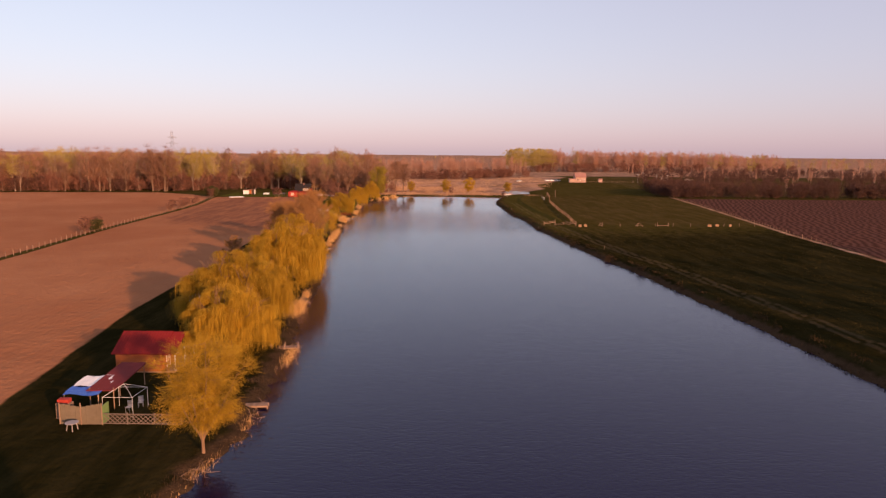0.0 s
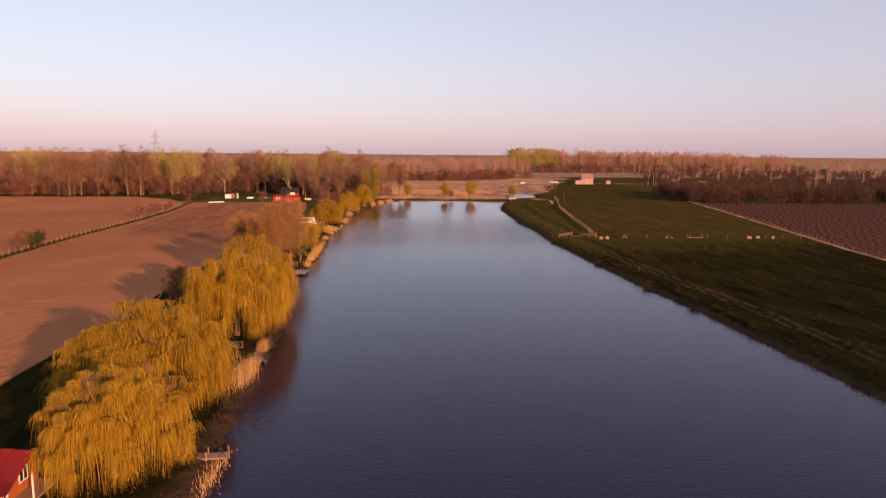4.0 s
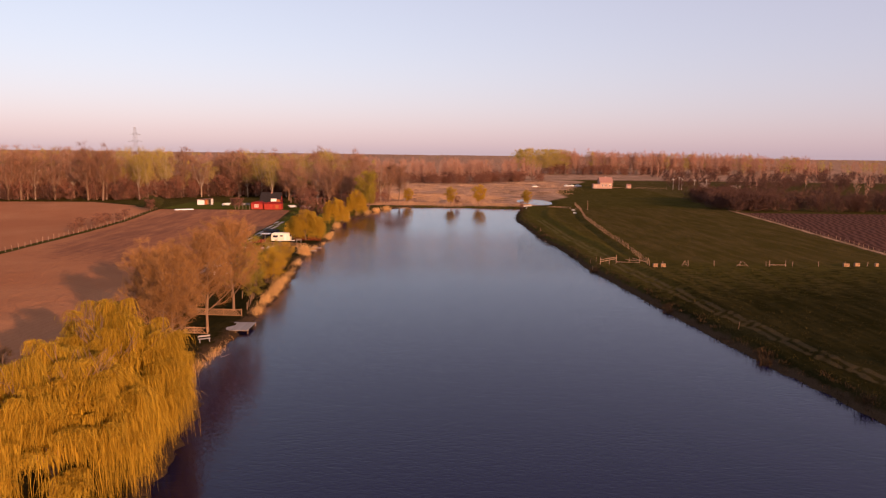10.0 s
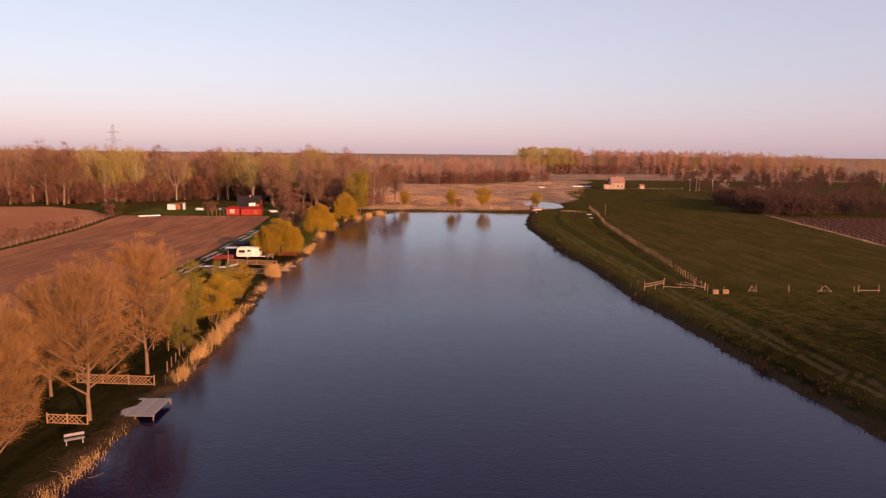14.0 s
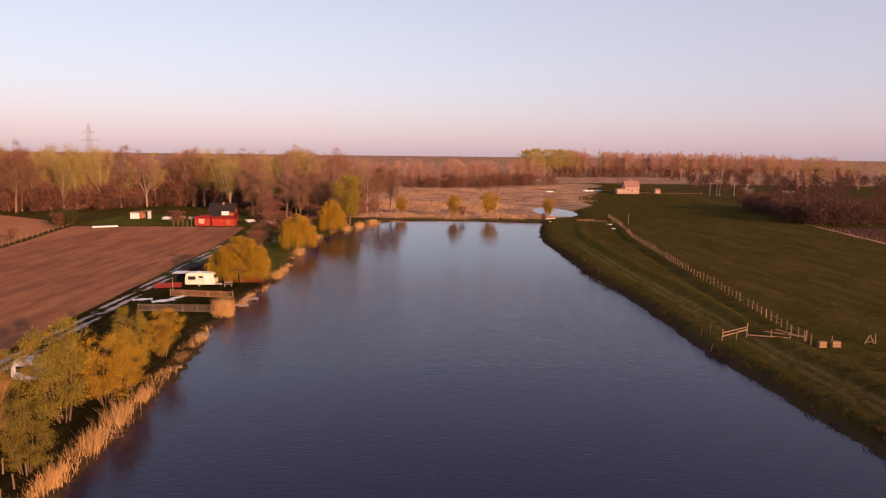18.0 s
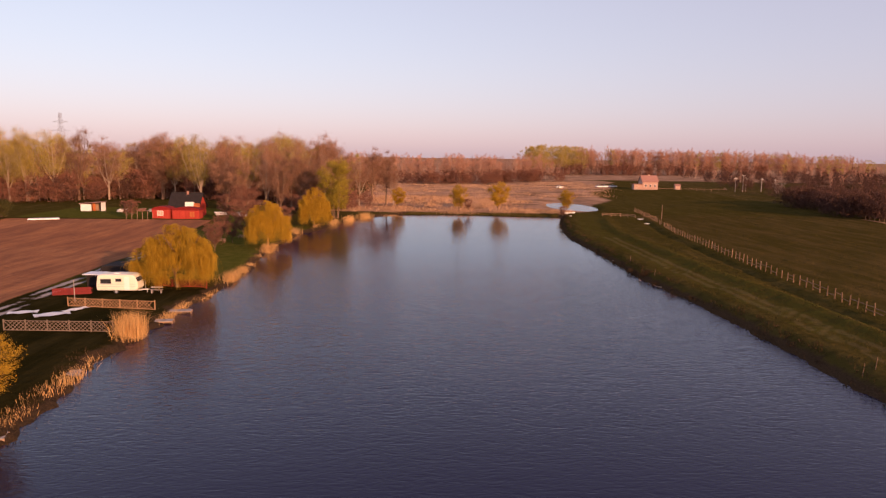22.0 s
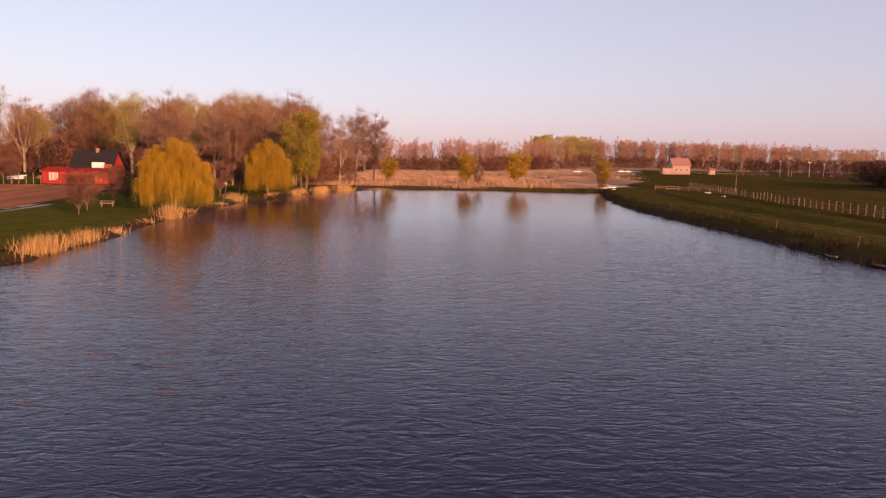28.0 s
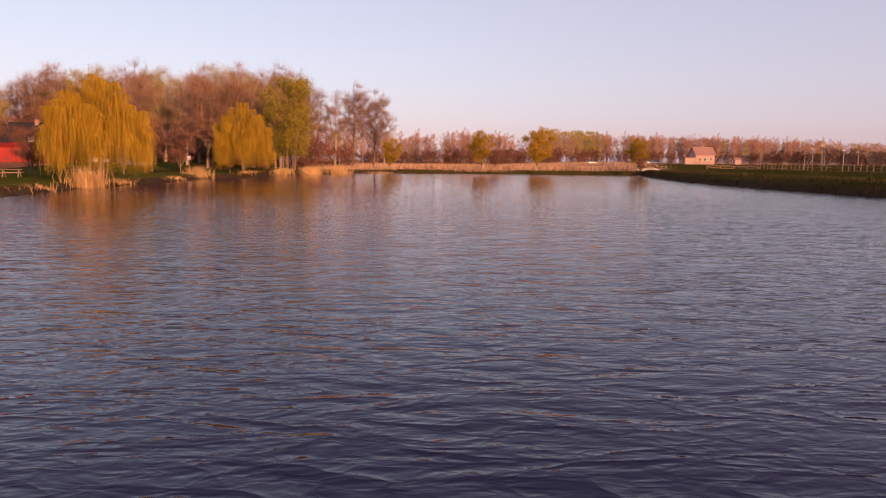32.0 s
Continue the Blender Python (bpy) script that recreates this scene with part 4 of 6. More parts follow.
for _ in range(80):  # its dense front corner
    y = rw.uniform(384, 450)
    spots.append((SCRUB, rw.uniform(128, 158) + 0.18 * (y - 384), y, rw.uniform(1.1, 1.7), rw.uniform(0, 6)))
for x, y in ((188, 500), (176, 520)):
    spots.append((BLOSSOM, x, y, rw.uniform(1.1, 1.5), rw.uniform(0, 6)))
for _ in range(44):  # taller trees within it
    spots.append((FAR[2], rw.uniform(190, 520), rw.uniform(450, 800), rw.uniform(0.35, 0.6), rw.uniform(0, 6)))
scatter("scrub", [SCRUB], spots, "dark reddish brown leafless scrub on rough land", "scrub")
spots = []
for _ in range(520):  # undergrowth along the wood
    x = rw.uniform(-330, -45)
    spots.append((rw.choice((FAR_SHRUB, FAR_SHRUB, SCRUB)), x, float(wood_edge(x)) + rw.uniform(-2, 30), rw.uniform(0.8, 2.0), rw.uniform(0, 6)))
for _ in range(45):  # thicket behind the far corner of the pond
    x = rw.uniform(-68, -22)
    spots.append((FAR_SHRUB, x, 392 - 0.35 * (x + 22) + rw.uniform(0, 30) - 0.55 * max(0, x + 40) * -1, rw.uniform(0.6, 1.3), rw.uniform(0, 6)))
scatter("undergrowth", [SHRUB], spots, "brown leafless undergrowth along the edge of the wood", "undergrowth")
spots = []
for _ in range(130):  # the last rows towards the horizon
    d = rw.uniform(1300, 3600)
    x = rw.uniform(-0.85, 0.85) * d
    spots.append((rw.choice((LAST[0], LAST[0], LAST[1])), x, d, rw.uniform(0.35, 0.6), rw.uniform(0, 6)))
scatter("horizon_wood", LAST, spots, "hazy brown rows of trees near the horizon", "woods")

# ---- reeds and tufts ----
rr = random.Random(5)


def reed_bed(places, label):
    top = thing("reed_bed", pose(places[0][0], places[0][1], 0), label, "reeds", "reeds along the shore", "stuff")
    g = Geo()
    for x, y, h, sx, sy, cnt in places:
        reeds(g, rr, x - places[0][0], y - places[0][1], min(0.0, ground_z(x, y)) - 0.1 if abs(x) < 60 else ground_z(x, y), h, sx, sy, int(cnt * 1.7))
    part("blades", g, "reed", top)


for x, y, h, sx, sy, cnt in (
    (-19.6, 107.5, 2.2, 0.7, 2.0, 900), (-22.6, 112.2, 1.1, 0.7, 1.2, 360), (-17.6, 52.6, 0.55, 0.7, 1.5, 420), (-16.6, 56.0, 0.5, 0.5, 1.2, 260), (-15.6, 62.5, 0.6, 0.5, 1.6, 260), (-16.0, 84.0, 0.9, 0.6, 2.0, 420), (-20.2, 118.5, 1.6, 0.4, 1.0, 300), (-26.3, 156, 0.9, 0.7, 1.4, 350), (-26.0, 162, 0.8, 0.6, 1.6, 350), (-26.5, 168, 0.6, 0.5, 1.5, 200),
    (-26.2, 183.5, 1.5, 0.5, 1.1, 420), (-26.6, 190.5, 2.2, 0.45, 1.4, 600), (-26.8, 197, 2.4, 0.5, 1.3, 600), (-27.0, 202.5, 2.6, 0.5, 1.1, 560), (-27.4, 208, 2.0, 0.5, 1.0, 400), (-28.0, 214.5, 1.4, 0.5, 1.5, 520), (-28.8, 222, 1.1, 0.5, 1.0, 300), (-29.2, 228.5, 1.3, 0.6, 2.0, 500), (-30.6, 234, 0.7, 0.6, 1.8, 350),
    (-30.2, 244, 3.2, 0.75, 0.8, 1100), (-29.8, 252.5, 1.0, 0.5, 1.4, 300), (-30.2, 258, 0.8, 0.5, 1.2, 250), (-29.2, 265, 0.7, 0.5, 1.4, 260), (-29.4, 276, 1.9, 0.55, 1.5, 620), (-29.6, 283, 1.5, 0.5, 1.2, 420), (-30.4, 289.5, 0.9, 0.6, 1.2, 260), (-31.8, 299, 0.8, 0.6, 1.8, 280),
    (-31.2, 306.5, 2.2, 0.8, 0.9, 420), (-32.0, 314, 0.9, 0.5, 1.4, 260), (-32.4, 329, 0.8, 0.6, 1.4, 260), (-32.2, 337.5, 2.0, 0.9, 1.0, 420), (-29.5, 352, 1.2, 0.6, 2.5, 500), (-26.5, 362, 1.6, 0.8, 3.0, 900), (-23.5, 372, 1.8, 0.9, 3.0, 1000), (-20, 382, 1.8, 1.2, 3.0, 1100), (-13, 391, 1.6, 2.6, 1.6, 1000),
):
    reed_bed([(x - 0.35, y, h * 0.9, sx * 0.75, sy * 1.05, int(cnt * (0.6 if 180 < y < 232 else 0.8)))], "stand of dry golden reeds on the pond's edge")
marsh = []
for _ in range(150):
    x = rr.uniform(-26, 44)
    y = 399.5 + rr.random() ** 1.4 * 85 - 0.12 * max(0, x - 25)
    if not (40 < x < 66 and y > 404):
        marsh.append((x, y, rr.uniform(0.6, 1.5), 2.6, 2.0, 110))
for _ in range(330):
    x = rr.uniform(-32, 100)
    y = 470 + 150 * rr.random() + 0.3 * max(0, x)
    if x < 52 + 0.28 * (y - 400):
        marsh.append((x, y, rr.uniform(0.5, 1.2), 4.5, 3.0, 50))
top = thing("reed_marsh", Matrix(), "wide bed of dry orange reeds beyond the dam", "reeds", "", "stuff")
g = Geo()
for x, y, h, sx, sy, cnt in marsh:
    reeds(g, rr, x, y, ground_z(x, y) - 0.1, h, sx, sy, cnt, 0.06)
M["marsh_reed"] = plain("marsh_reed", (0.33, 0.195, 0.115), (0.47, 0.29, 0.17), 0.15, 0.85, 0, island=0.3)
part("blades", g, "marsh_reed", top)
M["dead_grass"] = plain("dead_grass", (0.034, 0.021, 0.010), (0.07, 0.042, 0.020), 0.5, 0.9, 0, island=0.35)
M["meadow_blades"] = plain("meadow_blades", (0.030, 0.025, 0.006), (0.055, 0.042, 0.012), 0.2, 0.9, 0, island=0.4)
# rough tufts on the banks
g = Geo()
top = thing("bank_tufts", Matrix(), "brown dead grass tufts on the earth bank", "grass", "", "stuff")
for _ in range(420):
    y = rr.uniform(70, 392)
    x = float(right_shore(y)) + rr.uniform(0.0, 2.4)
    reeds(g, rr, x, y, ground_z(x, y) - 0.05, rr.uniform(0.25, 0.6), 0.35, 0.6, 26, 0.025)
for _ in range(160):
    y = rr.uniform(46, 240)
    x = float(left_shore(y)) - rr.uniform(0.0, 2.0)
    reeds(g, rr, x, y, ground_z(x, y) - 0.05, rr.uniform(0.2, 0.6), 0.4, 0.5, 24, 0.02)
part("blades", g, "dead_grass", top)
g = Geo()
top = thing("meadow_grass", Matrix(), "uneven olive tufts of grass over the meadow", "grass", "", "stuff")
for _ in range(9000):
    y = 90 + 300 * rr.random() ** 0.9
    x = float(right_shore(y)) + 2.2 + (float(FENCE_R(y)) - float(right_shore(y))) * rr.random() ** 1.3
    reeds(g, rr, x, y, ground_z(x, y) - 0.03, rr.uniform(0.12, 0.34), 0.3, 0.3, 4, 0.03)
part("blades", g, "meadow_blades", top)
for x, y, h in ((41.7, 159.2, 1.3), (42.6, 161.7, 1.0), (45.1, 144.6, 1.3), (39.2, 186.6, 1.2), (39.9, 189.1, 0.8), (33.1, 286.2, 1.0), (34.0, 282.4, 1.1), (33.6, 276, 0.7), (35.8, 226, 0.9), (36.2, 223.5, 0.8), (33.2, 268, 1.0), (-16.2, 52.5, 0.7), (-15.3, 71, 1.0), (-15.6, 76, 0.8)):
    top = thing("dead_clump", pose(x, y, ground_z(x, y)), "small clump of dead brown stalks on the bank", "reeds", "dead clumps on the bank", "stuff")
    g = Geo()
    reeds(g, rr, 0, 0, -0.1, h, 0.5, 0.7, 240, 0.014)
    part("blades", g, "dead_grass", top)

# ---- fences ----


def post_fence(name, pts, label, gap, height, rails, material="wood", radius=0.07, lean=3.0, missing=0.0, seed=1, category="fence", gaps=0.0):
    """Posts along a line of places, with rails between them; each post and rail is a part."""
    rng = random.Random(seed)
    base = pts[0]
    z0 = ground_z(*base)
    top = thing(name, pose(base[0], base[1], z0), label, category)
    post = Geo()
    post.tube((0, 0, -0.4), (0, 0, height), radius, radius * 0.85, 6, True)
    pm = post.mesh("post", material)
    spots = []
    for (ax, ay), (bx, by) in zip(pts, pts[1:]):
        n_ = max(1, round(math.hypot(bx - ax, by - ay) / gap))
        spots += [(ax + (bx - ax) * k / n_, ay + (by - ay) * k / n_) for k in range(n_)]
    spots.append(pts[-1])
    for k, (x, y) in enumerate(spots):
        if rng.random() >= missing:
            ob = part("post", pm, None, top)
            ob.matrix_basis = pose(x - base[0], y - base[1], ground_z(x, y) - z0, rng.uniform(-lean, lean), rng.uniform(-lean, lean), rng.uniform(0, 360)) @ Matrix.Diagonal((1, 1, rng.uniform(0.85, 1.12), 1))
        if k + 1 < len(spots):
            x2, y2 = spots[k + 1]
            for h in rails:
                if rng.random() < missing + gaps:
                    continue
                g = Geo()
                a = (x - base[0], y - base[1], ground_z(x, y) - z0 + h + rng.uniform(-0.06, 0.06))
                b = (x2 - base[0], y2 - base[1], ground_z(x2, y2) - z0 + h + rng.uniform(-0.06, 0.06))
                g.beam(a, b, 0.05, 0.09)
                part("rail", g, material, top)
    return top


post_fence("rail_fence", [(48.3, 226), (50, 241), (52.2, 262), (53.6, 285), (58.6, 338), (65, 376), (68.5, 405)], "weathered post and rail fence of rough poles along the pasture", 2.0, 1.4, (0.45, 0.9), "old_wood", 0.085, missing=0.06, seed=3, gaps=0.35)
post_fence("field_fence", [(float(FENCE_R(y)), y) for y in (180, 206, 226, 265, 327, 384)], "row of old wooden posts beside the dark ploughed field", 2.8, 1.2, (), "old_wood", seed=4)
post_fence("field_fence", [(float(FENCE_L(y)), y) for y in (120, 160, 200, 250, 300, 352)], "row of weathered posts between two ploughed fields", 3.0, 1.3, (), "wood", seed=5)
post_fence("pasture_fence", [(51.5, 227), (69, 227.6), (93, 228.6), (109, 229.5)], "thin broken fence of poles across the meadow", 6.0, 1.2, (), seed=6, lean=8)
post_fence("shore_posts", [(-28.1, 183.6), (-28.6, 187.4), (-29.2, 191.5), (-33, 192)], "short row of brown wooden stakes on the bank", 2.0, 1.2, (), "old_wood", seed=7)
post_fence("yard_fence", [(112, 548), (160, 545), (165, 560)], "long low pole fence in front of a brick house", 4.0, 1.3, (0.9,), seed=8)
post_fence("rail_fence", [(52, 383), (58, 384.5), (66, 380)], "low wooden rails and poles on the dam", 2.5, 1.0, (0.5, 0.9), missing=0.15, seed=9)
post_fence("garden_posts", [(-78, 351), (-75, 350.5), (-71, 350.5)], "row of slim pale stakes at the lawn's edge", 1.3, 2.0, (), seed=10)

gate = thing("pole_gate", pose(38.0, 228.2, ground_z(38.2, 228.2)), "gate of crossed poles and boards over the bank track", "gate")
for x, y, h in ((0.0, 0, 1.5), (2.2, 0.8, 1.0), (4.0, 1.8, 1.9), (6.6, 0.6, 1.4), (8.6, -0.4, 2.2), (10.3, -1.0, 1.7)):
    g = Geo()
    g.tube((x, y, -0.5), (x + 0.08, y, h), 0.07, 0.06, 6, True)
    part("post", g, "wood", gate)
for a, b in (((0, 0, 1.0), (4.0, 1.8, 1.35)), ((0, 0, 0.55), (4.0, 1.8, 1.0)), ((6.0, 1.4, 0.9), (10.3, -1.0, 0.85)), ((4.0, 1.6, 0.35), (8.6, -0.3, 0.5)), ((7.4, 1.0, 1.3), (10.3, -1.0, 0.7))):
    g = Geo()
    g.beam(a, b, 0.06, 0.12)
    part("rail", g, "wood", gate)
for x, y in ((36.6, 231.5), (38.0, 232.0), (35.9, 226.3), (34.8, 293.8), (34.6, 280.0), (44.0, 172.0)):
    st = thing("stake", pose(x, y, ground_z(x, y), 3, 2, 0), "thin grey stake on the earth bank", "post", "stakes on the bank")
    g = Geo()
    g.tube((0, 0, -0.4), (0.03, 0, 1.1), 0.04, 0.03, 6, True)
    part("post", g, "old_wood", st)


def pallet_box(x, y, rz, label, wide=1.2):
    b = thing("pallet_crate", pose(x, y, ground_z(x, y), 0, 0, rz) @ Matrix.Diagonal((0.8, 0.8, 0.75, 1)), label, "crate", "pallet crates")
    for k in range(5):
        g = Geo()
        g.box((0, -0.32, 0.10 + k * 0.20), (wide, 0.03, 0.13))
        part("slat", g, "orange_lath", b)
    for k in (-1, 0, 1):
        g = Geo()
        g.box((k * (wide / 2 - 0.06), -0.26, 0.5), (0.09, 0.08, 1.0))
        part("upright", g, "wood", b)
    g = Geo()
    g.box((0, 0.1, 0.49), (wide - 0.04, 0.55, 0.98))
    part("box", g, "old_wood", b)


pallet_box(49.4, 225.4, 4, "pale wooden pallet crate at the fence's end")
pallet_box(51.2, 225.5, -3, "pale wooden pallet crate at the fence's end")
pallet_box(93.4, 228.6, 2, "pale wooden crate on the meadow fence", 1.6)
pallet_box(96.0, 228.9, 5, "pale wooden crate on the meadow fence", 1.4)
pallet_box(100.5, 229.0, 5, "low pale wooden crate on the meadow fence", 0.9)
for x, y, wd in ((56.5, 227.1, 1.2), (69.5, 227.4, 2.6)):
    tr_ = thing("trestle", pose(x, y, ground_z(x, y)), "slanted pole trestle standing in the meadow", "trestle", "trestles")
    for a, b in (((-wd / 2, 0, 0), (0, 0, 1.2)), ((wd / 2, 0, 0), (0, 0, 1.2)), ((-wd / 2, 0.05, 0.25), (wd / 2, 0.05, 0.25))):
        g = Geo()
        g.beam(a, b, 0.07, 0.07)
        part("pole", g, "wood", tr_)
plank = thing("low_bench", pose(77.5, 227.8, ground_z(77.5, 227.8)), "low plank on two posts in the meadow", "bench")
for a, b, w_ in (((-2, 0, 0.35), (2, 0, 0.35), 0.15), ((-1.8, 0, -0.2), (-1.8, 0, 1.3), 0.09), ((1.8, 0, -0.2), (1.8, 0, 1.3), 0.09)):
    g = Geo()
    g.beam(a, b, w_, 0.09)
    part("board", g, "wood", plank)


def lattice_fence(x0, y0, x1, y1, h, label, material="orange_lath", pitch=0.42):
    """Crossed laths between a lower and an upper rail; each lath is a part."""
    z0 = ground_z((x0 + x1) / 2, (y0 + y1) / 2)
    top = thing("lattice_fence", pose(x0, y0, z0, 0, 0, math.degrees(math.atan2(y1 - y0, x1 - x0))), label, "fence", "lattice fences")
    ln = math.hypot(x1 - x0, y1 - y0)
    for z in (0.08, h):
        g = Geo()
        g.beam((0, 0, z), (ln, 0, z), 0.05, 0.07)
        part("rail", g, material, top)
    up, dn = Geo(), Geo()
    up.beam((0, -0.03, 0.08), (h, -0.03, h), 0.02, 0.055)
    dn.beam((0, 0.03, h), (h, 0.03, 0.08), 0.02, 0.055)
    um, dm = up.mesh("lath", material), dn.mesh("lath", material)
    n_ = int((ln - h) / pitch) + 1
    for k in range(max(1, n_)):
        for me in (um, dm):
            part("lath", me, None, top).location = (k * pitch, 0, 0)
    pst = Geo()
    pst.box((0, 0, h / 2), (0.09, 0.09, h + 0.25))
    pm = pst.mesh("post", material)
    m_ = max(1, round(ln / 2.4))
    for k in range(m_ + 1):
        part("post", pm, None, top).location = (ln * k / m_, 0.06, 0)
    return top


M["grey_lath"] = plain("grey_lath_wood", (0.14, 0.108, 0.085), (0.21, 0.16, 0.125), 2.0, 0.85, 0.3, rand=0.15)
lattice_fence(-28.4, 62.0, -21.2, 61.8, 0.95, "low diagonal lattice fence beside the cabin's yard", "grey_lath")
lattice_fence(-36.0, 179.9, -27.8, 179.3, 0.95, "honey-coloured lattice fence in evening sun under poplars")
lattice_fence(-33.2, 169.3, -29.5, 169.0, 0.85, "honey-coloured lattice fence behind a poplar trunk")
lattice_fence(-26.6, 118.2, -22.8, 117.3, 0.8, "small brown lattice fence under willow branches", "grey_lath")
lattice_fence(-43.5, 244.4, -32.4, 244.2, 1.05, "weathered lattice fence ending at tall reeds", "grey_lath")
lattice_fence(-43.0, 255.8, -32.2, 254.3, 1.0, "orange-brown lattice fence before a caravan")


# ---- the cabin and its yard ----


def gable(name_parts, parent, x0, x1, y0, y1, z0, eave, ridge, wall, roof, over=0.35, along="x", thick=0.12):
    """Four walls, two gables and a two-sided roof with thickness, as parts."""
    t = 0.14
    for (a, b, c, d) in ((x0, x1, y0, y0 + t), (x0, x1, y1 - t, y1), (x0, x0 + t, y0 + t, y1 - t), (x1 - t, x1, y0 + t, y1 - t)):
        g = Geo()
        g.box(((a + b) / 2, (c + d) / 2, (z0 + eave) / 2), (b - a, d - c, eave - z0))
        part("wall", g, wall, parent)
    if along == "x":
        ym = (y0 + y1) / 2
        for x in (x0, x1 - t):
            g = Geo()
            g.add([(x, y0, eave), (x, y1, eave), (x, ym, ridge), (x + t, y0, eave), (x + t, y1, eave), (x + t, ym, ridge)], [(0, 2, 1), (3, 4, 5), (0, 3, 5, 2), (1, 2, 5, 4), (0, 1, 4, 3)])
            part("gable", g, wall, parent)
        run, rise = ym - y0, ridge - eave
        for sgn, ye in ((-1, y0), (1, y1)):
            g = Geo()
            ex, ez = ye + sgn * over, eave - rise / run * over
            vs = [(x, y, z + dz) for dz in (0.02, thick) for x, y, z in ((x0 - over, ex, ez), (x1 + over, ex, ez), (x1 + over, ym, ridge), (x0 - over, ym, ridge))]
            g.add(vs, [(3, 2, 1, 0), (4, 5, 6, 7), (0, 1, 5, 4), (1, 2, 6, 5), (2, 3, 7, 6), (3, 0, 4, 7)] if sgn < 0 else [(0, 1, 2, 3), (7, 6, 5, 4), (4, 5, 1, 0), (5, 6, 2, 1), (6, 7, 3, 2), (7, 4, 0, 3)])
            part("roof", g, roof, parent)
    else:
        xm = (x0 + x1) / 2
        for y in (y0, y1 - t):
            g = Geo()
            g.add([(x0, y, eave), (x1, y, eave), (xm, y, ridge), (x0, y + t, eave), (x1, y + t, eave), (xm, y + t, ridge)], [(0, 1, 2), (3, 5, 4), (0, 2, 5, 3), (1, 4, 5, 2), (0, 3, 4, 1)])
            part("gable", g, wall, parent)
        run, rise = xm - x0, ridge - eave
        for sgn, xe in ((-1, x0), (1, x1)):
            g = Geo()
            ex, ez = xe + sgn * over, eave - rise / run * over
            vs = [(x, y, z + dz) for dz in (0.02, thick) for x, y, z in ((ex, y0 - over, ez), (ex, y1 + over, ez), (xm, y1 + over, ridge), (xm, y0 - over, ridge))]
            g.add(vs, [(0, 1, 2, 3), (7, 6, 5, 4), (4, 5, 1, 0), (5, 6, 2, 1), (6, 7, 3, 2), (7, 4, 0, 3)] if sgn < 0 else [(3, 2, 1, 0), (4, 5, 6, 7), (0, 1, 5, 4), (1, 2, 6, 5), (2, 3, 7, 6), (3, 0, 4, 7)])
            part("roof", g, roof, parent)


def opening(parent, kind, x, y, z, w, h, frame_mat="white", face="y", pane="glass"):
    """A window or door set 3 cm proud of a wall that faces -y (or +x): frame bars and a pane."""
    rz = 0 if face == "y" else 90
    holder = Geo()
    holder.box((0, 0.015, 0), (w - 0.06, 0.03, h - 0.06))
    ob = part(kind, holder, pane, parent)
    ob.matrix_basis = pose(x, y, z, 0, 0, rz)
    for c, s in (((0, -0.01, h / 2), (w + 0.08, 0.06, 0.08)), ((0, -0.01, -h / 2), (w + 0.08, 0.08, 0.08)), ((-w / 2, -0.01, 0), (0.08, 0.06, h)), ((w / 2, -0.01, 0), (0.08, 0.06, h)), ((0, -0.01, 0), (0.05, 0.05, h))):
        g = Geo()
        g.box(c, s)
        part("frame", g, frame_mat, ob)
    return ob


cz = ground_z(-31, 77)
cabin = thing("cabin", pose(-33.5, 76.3, cz), "small orange wooden cabin with a red metal roof by the pond", "cabin")
gable(None, cabin, 0, 4.9, 0, 6.2, 0.15, 2.25, 3.75, "orange_wood", "red_roof", 0.3)
g = Geo()
g.box((3.2, 3.1, 0.07), (6.5, 6.1, 0.14))
part("floor_slab", g, "wood", cabin)
g = Geo()
g.add([(x, y, z + d) for d in (0, 0.1) for x, y, z in ((5.2, -0.3, 2.1), (6.6, -0.3, 2.1), (6.6, 3.1, 3.7), (5.2, 3.1, 3.7))], [(3, 2, 1, 0), (4, 5, 6, 7), (0, 1, 5, 4), (1, 2, 6, 5), (2, 3, 7, 6), (3, 0, 4, 7)])
part("porch_roof", g, "red_roof", cabin)
g = Geo()
g.add([(x, y, z + d) for d in (0, 0.1) for x, y, z in ((5.2, 3.1, 3.7), (6.6, 3.1, 3.7), (6.6, 6.5, 2.1), (5.2, 6.5, 2.1))], [(3, 2, 1, 0), (4, 5, 6, 7), (0, 1, 5, 4), (1, 2, 6, 5), (2, 3, 7, 6), (3, 0, 4, 7)])
part("porch_roof", g, "red_roof", cabin)
for x, y in ((6.4, 0.1), (6.4, 3.0), (6.4, 6.0)):
    g = Geo()
    g.box((x, y, 1.15), (0.1, 0.1, 2.05))
    part("porch_post", g, "white", cabin)
opening(cabin, "door", 4.915, 2.0, 1.2, 0.9, 2.0, "white", "x", "orange_wood")
opening(cabin, "window", 4.915, 4.4, 1.4, 1.0, 1.0, "white", "x")
for k in range(14):  # boards of the wall towards the yard
    g = Geo()
    g.box((2.45, -0.012, 0.225 + k * 0.149), (4.88, 0.02, 0.14))
    part("board", g, "orange_wood", cabin)
for k in range(19):  # raised seams of the roof sheets
    g = Geo()
    x = -0.3 + k * 0.305
    g.beam((x, -0.3, 2.235), (x, 3.1, 3.885), 0.03, 0.035)
    part("seam", g, "red_roof", cabin)

